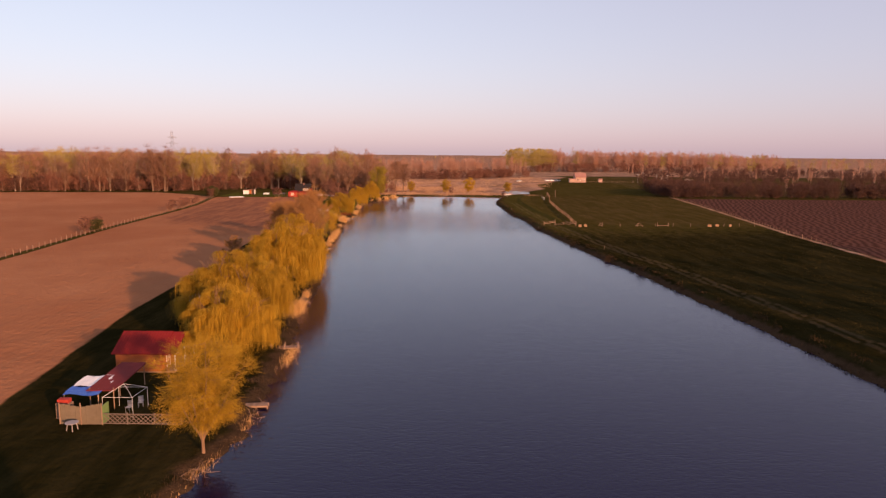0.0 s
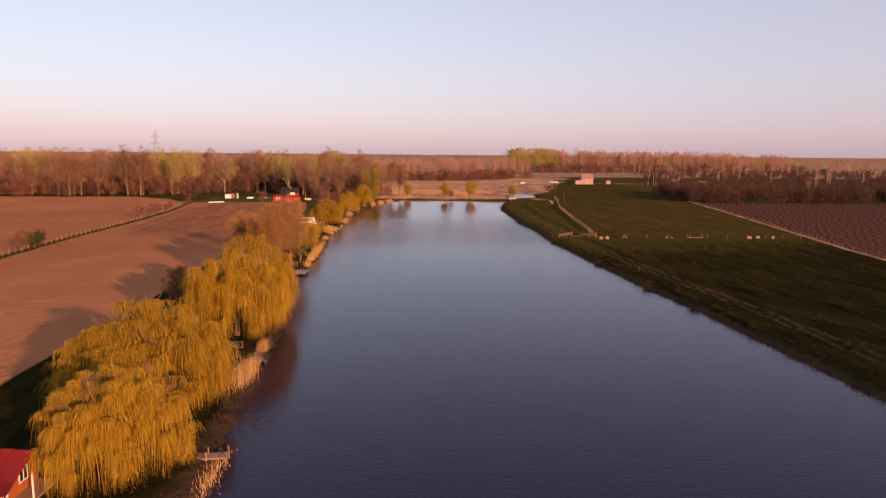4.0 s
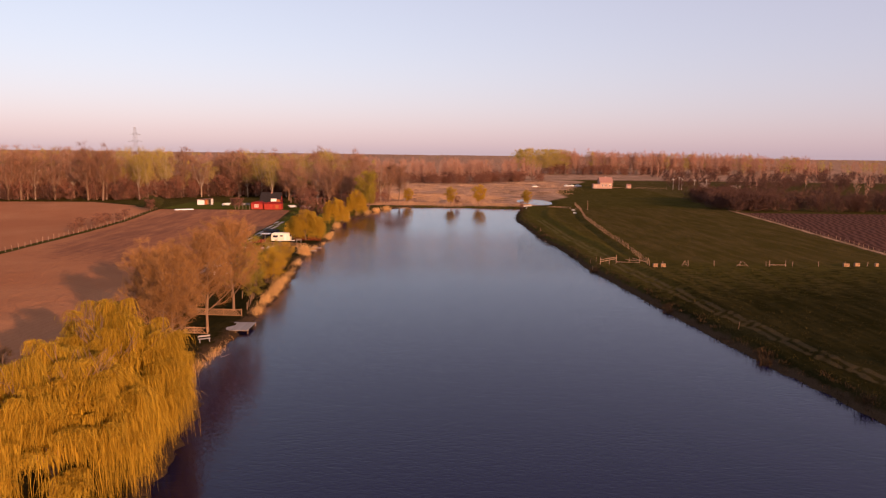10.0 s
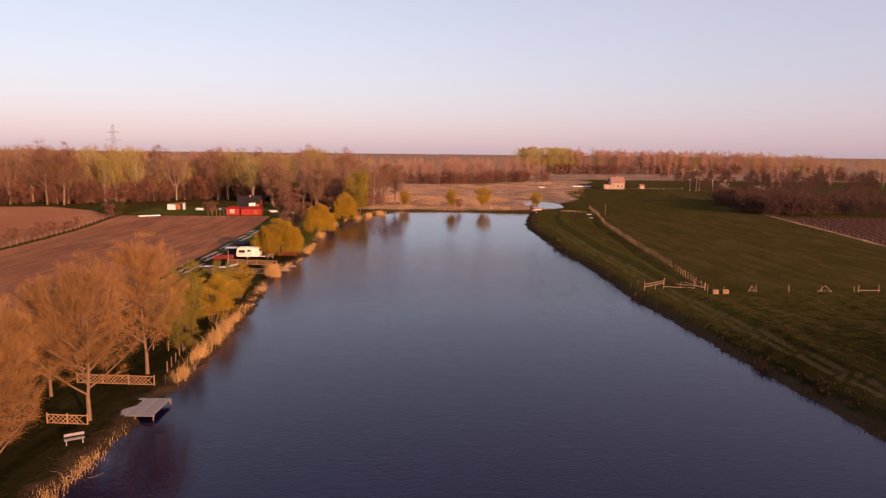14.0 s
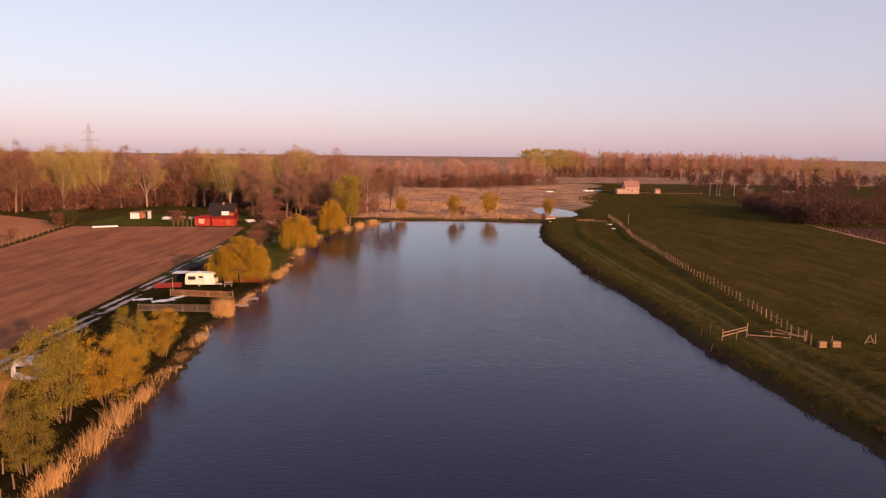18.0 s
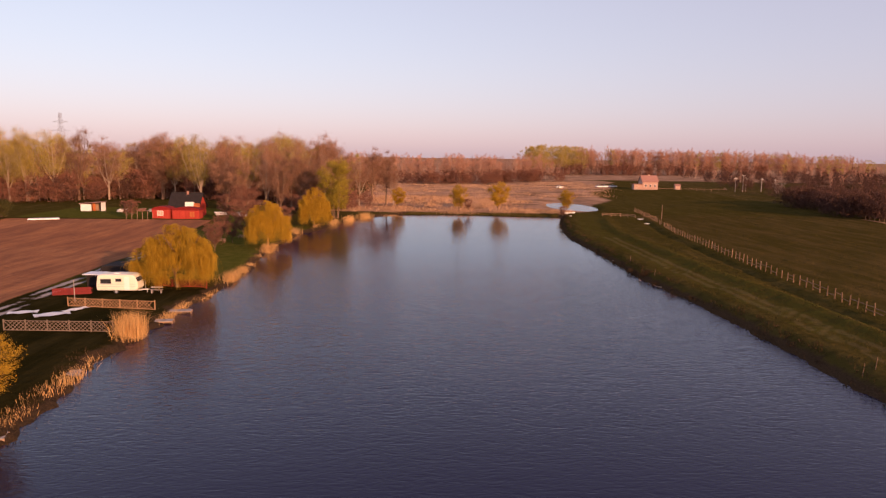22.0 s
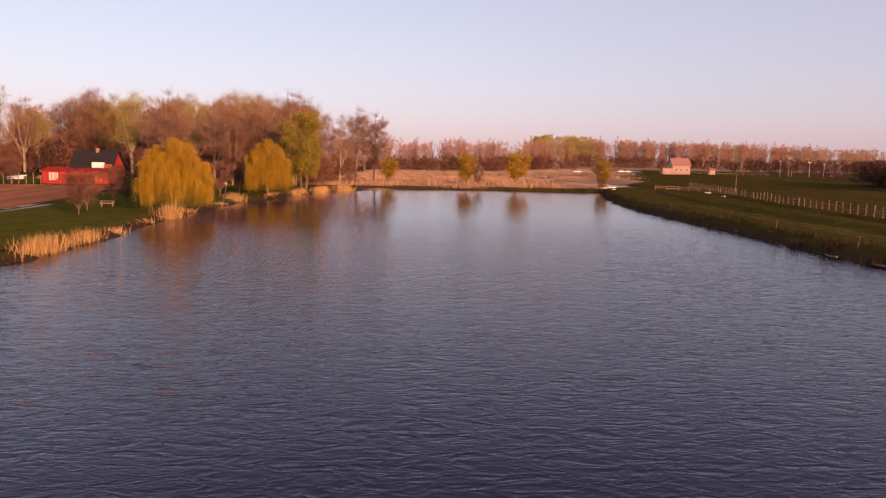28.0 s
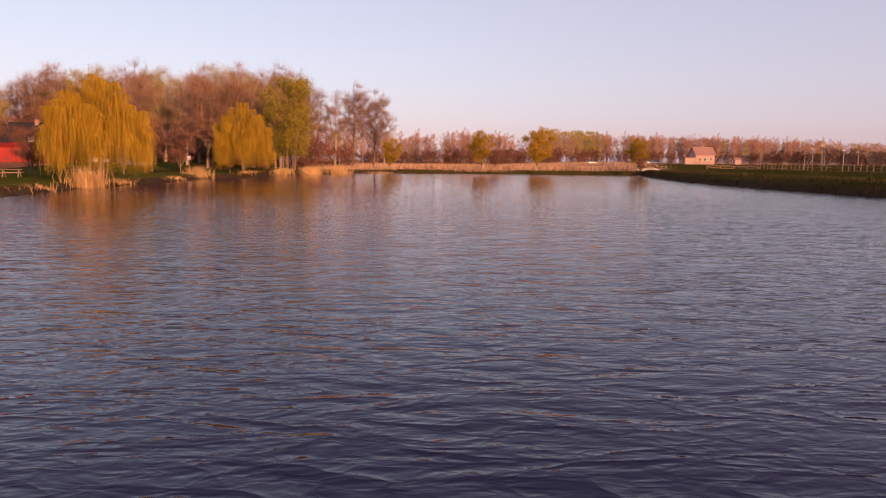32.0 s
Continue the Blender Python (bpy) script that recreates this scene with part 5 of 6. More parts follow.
# yard: net screen, tarpaulin roofs, frame, table
yz = ground_z(-30, 63)
screen = thing("net_screen", pose(-31.9, 62.0, yz), "sagging beige net screen on posts with a green end", "screen")
for k in range(8):
    g = Geo()
    x = k * 0.46
    z = 1.75 + 0.12 * math.cos(k * 0.9)
    g.box((x + 0.23, 0.02 * (k % 2), z / 2), (0.45, 0.04, z))
    part("panel", g, plain("beige_net", (0.13, 0.105, 0.07), (0.18, 0.145, 0.10), 2, 0.9, 0.3, rand=0.06) if k == 0 else M["net"], screen)
    if k == 0:
        M["net"] = bpy.data.materials["beige_net"]
M["green_net"] = plain("green_net", (0.12, 0.20, 0.07), (0.17, 0.26, 0.09), 2, 0.9, 0.3)
g = Geo()
g.box((3.72, 0.6, 0.85), (0.05, 1.2, 1.7))
part("end_panel", g, "green_net", screen)
for x in (0, 1.85, 3.7):
    g = Geo()
    g.tube((x, -0.05, -0.3), (x, -0.05, 2.0), 0.05, 0.05, 6, True)
    part("post", g, "wood", screen)
shelter = thing("tarp_shelter", pose(-33.0, 64.6, yz), "low shelter under white and blue tarpaulins", "shelter")
for y0, y1, m_, zz in ((0, 1.9, "blue", 1.75), (1.9, 4.6, "white", 1.9)):
    g = Geo()
    n_ = 5
    vs = [(x * 3.3 / n_ + 0.0, y0 + (y1 - y0) * j / 3, zz + 0.10 * math.sin(x * 1.4 + j) + 0.05 * j + d) for d in (0, 0.03) for j in range(4) for x in range(n_ + 1)]
    fs = []
    for d in (0, 1):
        o = d * 4 * (n_ + 1)
        for j in range(3):
            for x in range(n_):
                q = (o + j * (n_ + 1) + x, o + j * (n_ + 1) + x + 1, o + (j + 1) * (n_ + 1) + x + 1, o + (j + 1) * (n_ + 1) + x)
                fs.append(q if d else q[::-1])
    g.add(vs, fs)
    part("tarpaulin", g, m_, shelter, "bright blue tarpaulin" if m_ == "blue" else "white tarpaulin")
for x, y in ((0.1, 0.1), (3.2, 0.1), (0.1, 4.4), (3.2, 4.4)):
    g = Geo()
    g.tube((x, y, -0.3), (x, y, 1.8), 0.05, 0.05, 6)
    part("post", g, "wood", shelter)
crate = thing("red_crate", pose(-32.2, 63.4, yz), "bright red plastic crate on a brown box", "crate")
for z, h, m_, w_ in ((0.75, 1.5, "wood", 1.3), (1.68, 0.35, "red_wall", 1.0)):
    g = Geo()
    g.box((0, 0, z), (w_, 0.6, h))
    part("box", g, m_, crate)
lean_to = thing("lean_to_roof", pose(-30.5, 66.0, yz), "dark red sheet roof on posts beside the cabin", "shelter")
g = Geo()
g.box((0.6, 3.0, 2.1), (2.6, 7.4, 0.08), 0, 3, 0)
part("roof", g, "dark_red", lean_to)
for x, y in ((-0.5, -0.4), (1.7, -0.4), (-0.5, 6.4), (1.7, 6.4)):
    g = Geo()
    g.tube((x, y, -0.2), (x, y, 2.1), 0.05, 0.05, 6)
    part("post", g, "wood", lean_to)
M["pale_tube"] = plain("pale_tube", (0.5, 0.47, 0.44), (0.6, 0.57, 0.54), 3, 0.6, 0)
tent = thing("canopy_frame", pose(-28.9, 63.6, yz), "bare white metal frame of a garden canopy", "canopy frame")
for a, b in (((0, 0, 0), (0, 0, 1.9)), ((2.7, 0, 0), (2.7, 0, 1.9)), ((2.9, 2.8, 0), (2.9, 2.8, 1.9)), ((0.2, 2.8, 0), (0.2, 2.8, 1.9)), ((0, 0, 1.9), (1.4, 1.4, 2.7)), ((2.7, 0, 1.9), (1.4, 1.4, 2.7)), ((2.9, 2.8, 1.9), (1.4, 1.4, 2.7)), ((0.2, 2.8, 1.9), (1.4, 1.4, 2.7)), ((0, 0, 1.9), (2.7, 0, 1.9)), ((2.7, 0, 1.9), (2.9, 2.8, 1.9)), ((0.2, 2.8, 1.9), (2.9, 2.8, 1.9)), ((0, 0, 1.9), (0.2, 2.8, 1.9))):
    g = Geo()
    g.tube(a, b, 0.022, 0.022, 6)
    part("tube", g, "pale_tube", tent)


def round_table(x, y, label, mat_="white", r=0.6, h=0.72):
    t = thing("garden_table", pose(x, y, ground_z(x, y)), label, "table", "garden tables")
    g = Geo()
    g.tube((0, 0, h - 0.04), (0, 0, h), r, r, 18, True)
    part("tabletop", g, mat_, t)
    for k in range(4):
        a = k * math.tau / 4 + 0.5
        g = Geo()
        g.tube((0.8 * r * math.cos(a), 0.8 * r * math.sin(a), 0), (0.6 * r * math.cos(a), 0.6 * r * math.sin(a), h - 0.04), 0.04, 0.04, 6)
        part("leg", g, mat_, t)


round_table(-30.2, 60.7, "worn grey garden table on dark grass before a net screen", "board", 0.55)
for x, y in ((-27.2, 65.0), (-26.6, 66.2)):
    ch = thing("garden_chair", pose(x, y, ground_z(x, y), 0, 0, 40 * x), "grey metal garden chair under the canopy frame", "chair", "garden chairs")
    for nm, c, s in (("seat", (0, 0, 0.45), (0.45, 0.45, 0.05)), ("backrest", (0, 0.22, 0.75), (0.45, 0.04, 0.5))):
        g = Geo()
        g.box(c, s)
        part(nm, g, "grey_metal", ch)
    for a, b in ((-1, -1), (1, -1), (1, 1), (-1, 1)):
        g = Geo()
        g.tube((a * 0.2, b * 0.2, 0), (a * 0.2, b * 0.2, 0.44), 0.02, 0.02, 5)
        part("leg", g, "grey_metal", ch)

# ---- jetties and platforms ----


def jetty(x, y, rz, ln, wd, label, z=0.45, mat_="board", pitch=0.24, rail=False):
    j = thing("jetty", pose(x, y, 0, 0, 0, rz), label, "jetty", "jetties")
    g = Geo()
    g.box((0, 0, 0), (pitch - 0.03, wd, 0.05))
    pm = g.mesh("plank", mat_)
    n_ = int(ln / pitch)
    for k in range(n_):
        part("plank", pm, None, j).location = ((k + 0.5) * pitch - ln / 2, 0, z)
    for s in (-1, 1):
        g = Geo()
        g.beam((-ln / 2, s * wd * 0.42, z - 0.09), (ln / 2, s * wd * 0.42, z - 0.09), 0.09, 0.12)
        part("joist", g, "wood", j)
        for k in (-0.48, 0, 0.48):
            g = Geo()
            g.tube((k * ln, s * wd * 0.45, -1.2), (k * ln, s * wd * 0.45, z + (0.5 if rail else 0.02)), 0.06, 0.06, 6, True)
            part("pile", g, "wood", j)


jetty(-26.4, 173.6, 0, 3.4, 4.6, "square grey plank platform standing over the water", 0.5)
jetty(-21.0, 114.6, 20, 3.0, 4.6, "brown plank jetty among golden reeds", 0.4, "old_wood")
jetty(-17.4, 86.8, 5, 3.4, 1.0, "narrow wooden jetty under willow branches", 0.5, "wood", rail=True)
jetty(-16.0, 67.5, 5, 2.2, 0.9, "narrow wooden jetty beside a small willow", 0.35, "wood")

jetty(-30.2, 250.3, 8, 3.2, 1.1, "low grey plank jetty by the reeds", 0.35)
jetty(-30.0, 255.2, 12, 3.4, 1.1, "low grey plank jetty on the shore", 0.35)
jetty(-30.6, 231.8, 20, 2.6, 1.6, "low grey plank jetty in dry reeds", 0.3)
jetty(-28.8, 218.8, 15, 2.2, 1.2, "low dark plank jetty in dry reeds", 0.3)
jetty(-22.4, 383, 30, 6.0, 1.4, "long pale jetty in the reeds of the far shore", 0.4)
for x, y, rz in ((-28.6, 165.1, 30), (-35.8, 263.9, 0)):
    b = thing("garden_bench", pose(x, y, ground_z(x, y), 0, 0, rz), "grey wooden bench on the grassy bank" if y < 200 else "grey slatted bench beside a red fence", "bench", "benches")
    for nm, c, s in (("seat", (0, 0, 0.45), (1.5, 0.4, 0.06)), ("leg", (-0.6, 0, 0.21), (0.08, 0.36, 0.42)), ("leg", (0.6, 0, 0.21), (0.08, 0.36, 0.42)), ("backrest", (0, 0.2, 0.75), (1.5, 0.05, 0.22))):
        g = Geo()
        g.box(c, s)
        part(nm, g, "board", b)
for x, y, rz in ((-43.3, 316, 20), (-41.0, 323.5, -10)):
    b = thing("picnic_table", pose(x, y, ground_z(x, y), 0, 0, rz), "pale wooden picnic table with fixed benches on the lawn", "table", "picnic tables")
    for nm, c, s in (("tabletop", (0, 0, 0.74), (1.8, 0.75, 0.06)), ("bench", (0, -0.7, 0.44), (1.8, 0.28, 0.05)), ("bench", (0, 0.7, 0.44), (1.8, 0.28, 0.05))):
        g = Geo()
        g.box(c, s)
        part(nm, g, "wood", b)
    for x2 in (-0.65, 0.65):
        for y2 in (-0.55, 0.55):
            g = Geo()
            g.beam((x2, y2 * 1.3, 0), (x2, y2 * 0.5, 0.72), 0.08, 0.05)
            part("leg", g, "wood", b)

# ---- caravans ----


def caravan(x, y, rz, ln, label, hue="white", dark=False):
    c = thing("caravan", pose(x, y, ground_z(x, y), 0, 0, rz), label, "caravan", "caravans")
    w_ = 2.1
    prof = [(-ln / 2, 0.45), (ln / 2 - 0.25, 0.45), (ln / 2, 0.75), (ln / 2 - 0.05, 1.45), (ln / 2 - 0.42, 2.35), (ln / 2 - 0.75, 2.52), (-ln / 2 + 0.45, 2.52), (-ln / 2 + 0.12, 2.36), (-ln / 2 - 0.06, 1.35), (-ln / 2 - 0.06, 0.75)]
    g = Geo()
    n_ = len(prof)
    inset = 0.06
    rings = [(-w_ / 2, inset), (-w_ / 2 + 0.08, 0), (w_ / 2 - 0.08, 0), (w_ / 2, inset)]
    vs = []
    for yy, k in rings:
        for px, pz in prof:
            vs.append((px * (1 - k / ln * 2), yy, 1.5 + (pz - 1.5) * (1 - k)))
    fs = [(r * n_ + i, r * n_ + (i + 1) % n_, (r + 1) * n_ + (i + 1) % n_, (r + 1) * n_ + i) for r in range(3) for i in range(n_)]
    fs += [tuple(range(n_ - 1, -1, -1)), tuple(range(3 * n_, 4 * n_))]
    g.add(vs, [f[::-1] for f in fs[:-2]] + fs[-2:][::1])
    body = part("body", g, hue, c)
    for x0, w2, z, h2 in ((-ln / 2 + 1.15, 1.35, 1.65, 0.55), (0.15, 0.75, 1.8, 0.35)):
        g = Geo()
        g.box((x0, -w_ / 2 - 0.005, z), (w2, 0.03, h2))
        win = part("window", g, "glass", c)
        for cc, ss in (((x0, -w_ / 2 - 0.012, z + h2 / 2 + 0.03), (w2 + 0.1, 0.035, 0.05)), ((x0, -w_ / 2 - 0.012, z - h2 / 2 - 0.03), (w2 + 0.1, 0.035, 0.05))):
            g = Geo()
            g.box(cc, ss)
            part("frame", g, "grey_metal", win)
    g = Geo()
    g.box((1.2, -w_ / 2 - 0.006, 1.35), (0.65, 0.025, 1.7))
    part("door", g, "white", c)
    for e, k in ((1, ln / 2 - 0.21), (-1, -ln / 2 - 0.03)):
        for yy in (-0.6, 0.0, 0.6):
            g = Geo()
            g.box((k + e * 0.02, yy, 1.85 if e > 0 else 1.75), (0.06, 0.54, 0.55), 0, 0, -22 * e if e > 0 else 0)
            part("end_window", g, "glass", c)
    for z in (0.95, 1.28):
        g = Geo()
        g.box((-0.1, -w_ / 2 - 0.008, z), (ln - 0.5, 0.02, 0.05))
        part("trim", g, "grey_metal", c)
    for yy in (-0.92, 0.92):
        g = Geo()
        g.tube((-0.2, yy - 0.1, 0.31), (-0.2, yy + 0.1, 0.31), 0.31, 0.31, 16, True)
        whl = part("wheel", g, "rubber", c)
        g = Geo()
        g.tube((-0.2, yy - 0.11, 0.31), (-0.2, yy + 0.11, 0.31), 0.17, 0.17, 12, True)
        part("rim", g, "grey_metal", whl)
    g = Geo()
    g.beam((ln / 2 - 0.2, -0.5, 0.42), (ln / 2 + 1.0, 0, 0.45), 0.08, 0.1)
    g.beam((ln / 2 - 0.2, 0.5, 0.42), (ln / 2 + 1.0, 0, 0.45), 0.08, 0.1)
    part("drawbar", g, "grey_metal", c)
    g = Geo()
    g.tube((ln / 2 + 0.75, 0, 0), (ln / 2 + 0.75, 0, 0.6), 0.05, 0.05, 6)
    part("jockey_wheel", g, "grey_metal", c)
    g = Geo()
    g.box((-0.3, 0, 2.56), (0.6, 0.6, 0.1))
    part("roof_vent", g, "white", c)
    return c


M["cream"] = plain("cream_panels", (0.70, 0.66, 0.52), (0.78, 0.74, 0.60), 0.8, 0.4, 0.05)
M["pale_grey"] = plain("grey_white_panels", (0.58, 0.58, 0.60), (0.68, 0.68, 0.69), 0.8, 0.4, 0.1)
caravan(-40.6, 264.4, 2, 5.2, "cream caravan with dark windows parked on the grass", "cream")
caravan(-36.6, 126.2, 100, 5.0, "greyish white caravan in shade between willows and field", "pale_grey")
caravan(-40.6, 212.5, 8, 3.6, "small white caravan half hidden by young willows", "white")
caravan(-34.6, 105.0, 95, 3.6, "small white caravan behind weeping willows", "white")

# shed and awning behind the cream caravan
sh = thing("shed", pose(-45.6, 268.6, ground_z(-46, 269)) @ Matrix.Diagonal((0.68, 0.7, 0.85, 1)), "dark flat-roofed shed with a pale roof sheet", "shed")
for nm, c, s, m_ in (("wall", (0, -1.1, 1.0), (3.2, 0.12, 2.0), "dark_roof"), ("wall", (0, 1.1, 1.0), (3.2, 0.12, 2.0), "dark_roof"), ("wall", (-1.54, 0, 1.0), (0.12, 2.08, 2.0), "dark_roof"), ("wall", (1.54, 0, 1.0), (0.12, 2.08, 2.0), "dark_roof"), ("roof", (-0.2, -0.4, 2.06), (3.6, 3.4, 0.1), "pale_grey")):
    g = Geo()
    g.box(c, s)
    part(nm, g, m_, sh)
aw = thing("awning", pose(-40.6, 267.6, ground_z(-40, 267)), "grey striped awning roof behind the caravan", "awning")
g = Geo()
g.box((0, 0.4, 2.0), (5.0, 3.2, 0.06), 0, -6, 0)
part("roof", g, "board", aw)
for x, y in ((-2.3, 2.0), (2.3, 2.0), (-2.3, -1.1), (2.3, -1.1)):
    g = Geo()
    g.tube((x, y, -0.2), (x, y, 1.95), 0.04, 0.04, 6)
    part("post", g, "grey_metal", aw)
dk = thing("tarp_heap", pose(-46.5, 277.5, ground_z(-46, 277)), "long dark covered stack beside the lane", "stack")
g = Geo()
g.box((0, 0, 0.85), (3.8, 6.0, 1.7), 0, 0, 0, 0.85)
part("cover", g, "dark_roof", dk)


def board_fence(x0, y0, x1, y1, h, mat_, label, pitch=0.16):
    ln = math.hypot(x1 - x0, y1 - y0)
    f = thing("board_fence", pose(x0, y0, ground_z((x0 + x1) / 2, (y0 + y1) / 2), 0, 0, math.degrees(math.atan2(y1 - y0, x1 - x0))), label, "fence", "board fences")
    g = Geo()
    g.box((0, 0, h / 2), (pitch - 0.02, 0.025, h))
    bm_ = g.mesh("board", mat_)
    for k in range(int(ln / pitch)):
        part("board", bm_, None, f).location = ((k + 0.5) * pitch, 0, 0.05)
    for z in (0.25, h - 0.15):
        g = Geo()
        g.beam((0, 0.05, z), (ln, 0.05, z), 0.04, 0.08)
        part("rail", g, mat_, f)


board_fence(-48.0, 261.6, -43.6, 263.0, 0.9, "dark_red", "low red board fence beside a caravan")
M["red_lath"] = plain("red_lath_paint", (0.24, 0.040, 0.022), (0.32, 0.060, 0.034), 2.0, 0.8, 0.3, rand=0.15)
lattice_fence(-37.9, 268.6, -30.6, 267.8, 0.95, "low red lattice fence under a weeping willow", "red_lath")

for x, y, rz, sx, sy, lb in ((-42.5, 251.5, 35, 3.6, 1.6, "pale blue-grey tarpaulin lying flat on the grass"), (-41.2, 254.0, 60, 3.0, 1.0, "white plastic sheet lying flat on the grass"), (-46.0, 252.0, 20, 3.0, 1.3, "grey sheet of board lying on the grass")):
    t = thing("ground_sheet", pose(x, y, ground_z(x, y), 0, 0, rz), lb, "sheet", "sheets on the grass")
    g = Geo()
    vs = [(sx * (i / 5 - 0.5), sy * (j / 3 - 0.5), 0.10 + 0.05 * math.sin(i * 2 + j) + d) for d in (0, 0.03) for j in range(4) for i in range(6)]
    fs = []
    for d in (0, 1):
        for j in range(3):
            for i in range(5):
                q = tuple(d * 24 + k for k in (j * 6 + i, j * 6 + i + 1, (j + 1) * 6 + i + 1, (j + 1) * 6 + i))
                fs.append(q if d else q[::-1])
    g.add(vs, fs)
    part("sheet", g, "pale_grey" if "white" not in lb else "white", t)
po = thing("pole", pose(-43.6, 258.6, ground_z(-43, 258), 2, 0, 0), "thin grey pole in a garden plot", "post")
g = Geo()
g.tube((0, 0, -0.4), (0, 0, 2.6), 0.05, 0.04, 6)
part("shaft", g, "board", po)

# ---- the red cottage and sheds by the wood ----
hz = ground_z(-69, 358)
ct = thing("cottage", pose(-71.0, 357, hz), "red wooden cottage with a steep dark roof and white gable", "cottage")
gable(None, ct, 1.0, 8.6, 2.0, 8.5, 0, 2.7, 6.2, "red_wall", "dark_roof", 0.5)
g = Geo()
g.box((6.4, 1.9, 3.0), (2.4, 0.1, 1.9))
part("white_panel", g, "white", ct)
g = Geo()
g.box((8.3, 1.85, 2.3), (1.6, 0.1, 2.6))
part("orange_panel", g, "orange_wood", ct)
opening(ct, "window", 3.0, 1.97, 1.5, 1.2, 1.1)
opening(ct, "door", 5.0, 1.97, 1.1, 1.0, 2.0, "white", "y", "red_wall")
g = Geo()
g.box((5.0, 5.0, 5.9), (0.5, 0.5, 1.6))
part("chimney", g, "tile_roof", ct)
annex = thing("red_annex", pose(-72.5, 353.5, hz - 0.1), "low red board annex with a rounded red roof", "shed")
for x0, wd, dp, h in ((0.0, 4.8, 3.6, 2.3), (5.2, 7.0, 3.0, 2.2)):
    g = Geo()
    n_ = 8
    vs = []
    for yy in (0, dp):
        for k in range(n_ + 1):
            a = math.pi * k / n_
            vs.append((x0 + wd / 2 - math.cos(a) * wd / 2 * 1.04, yy, h + 0.9 * math.sin(a)))
    g.add(vs, [(k, k + 1, n_ + 2 + k, n_ + 1 + k) for k in range(n_)] + [tuple(range(n_, -1, -1)), tuple(range(n_ + 1, 2 * n_ + 2))])
    part("roof", g, "red_roof", annex)
    for k in range(int(wd / 0.3)):
        g = Geo()
        g.box((x0 + 0.15 + k * 0.3, 0.05, h / 2), (0.28, 0.1, h))
        part("board", g, "red_wall", annex)
    for xx in (x0 + 0.05, x0 + wd - 0.05):
        g = Geo()
        g.box((xx, dp / 2, h / 2), (0.1, dp, h))
        part("wall", g, "red_wall", annex)
opening(annex, "window", 2.2, -0.02, 1.45, 1.5, 1.2, "white", "y", "plaster")
opening(annex, "window", 10.4, -0.02, 1.2, 1.3, 1.5, "red_wall", "y", "orange_wood")
wz = ground_z(-98, 374)
ws = thing("white_shed", pose(-100.6, 373, wz) @ Matrix.Diagonal((0.8, 0.8, 0.95, 1)), "white shed with a sloping brown roof and open side", "shed")
for nm, c, s, m_, ry in (("wall", (1.9, 0, 1.05), (3.8, 0.12, 2.1), "white", 0), ("wall", (-0.0, 1.6, 1.05), (0.12, 3.1, 2.1), "white", 0), ("wall", (3.7, 3.2, 1.2), (7.4, 0.12, 2.4), "wood", 0), ("wall", (7.3, 1.6, 1.3), (0.12, 3.1, 2.6), "white", 0), ("partition", (4.6, 0.4, 1.2), (1.0, 0.1, 2.2), "orange_wood", 0), ("roof", (3.7, 1.6, 2.55), (8.2, 4.2, 0.1), "tile_roof", -4)):
    g = Geo()
    g.box(c, s, 0, 0, ry)
    part(nm, g, m_, ws)
wb = thing("white_sheeting", pose(-97.5, 348.5, ground_z(-97, 348), 0, 0, 28), "long white sheeting lying low on the lawn", "sheet")
g = Geo()
g.box((0, 0, 0.25), (7.0, 2.6, 0.25), 0, 0, 0, 0.96)
part("cover", g, "white", wb)
for x, y, rz, m_ in ((-88, 372, 10, "white"), (-84, 375, 60, "tile_roof"), (-80, 374, 25, "board"), (-58.5, 366, 15, "pale_grey"), (-55, 369, 45, "board"), (-52, 366, 5, "pale_grey")):
    t = thing("board_pile", pose(x, y, ground_z(x, y), 0, 0, rz), "low pile of loose boards and sheets near the cottage", "pile", "board piles")
    for k in range(4):
        g = Geo()
        g.box((rnd.uniform(-0.4, 0.4), rnd.uniform(-0.4, 0.4), 0.12 + k * 0.2), (3.0, 0.9, 0.16), rnd.uniform(-25, 25))
        part("board", g, m_, t)

# ---- brick house, cars, masts and pylon in the distance ----
fz = ground_z(117, 553)
hs = thing("brick_house", pose(110.8, 549, fz), "pink brick farmhouse with an orange tiled roof", "house")
gable(None, hs, 4.6, 13.0, 0, 8, 0, 4.4, 7.6, "plaster", "tile_roof", 0.4, "x")
for nm, c, s, m_ in (("wall", (2.2, 2.0, 1.4), (4.6, 4.0, 2.8), "plaster"), ("roof", (2.0, 2.0, 2.95), (5.4, 5.0, 0.2), "tile_roof")):
    g = Geo()
    g.box(c, s)
    part(nm, g, m_, hs)
for x in (6.3, 8.8, 11.3):
    opening(hs, "window", x, -0.02, 2.2, 1.0, 1.3)
opening(hs, "door", 1.6, -0.02, 1.0, 0.9, 2.0, "white", "y", "wood")
g = Geo()
g.box((9, 4.2, 7.7), (0.7, 0.7, 1.4))
part("chimney", g, "plaster", hs)


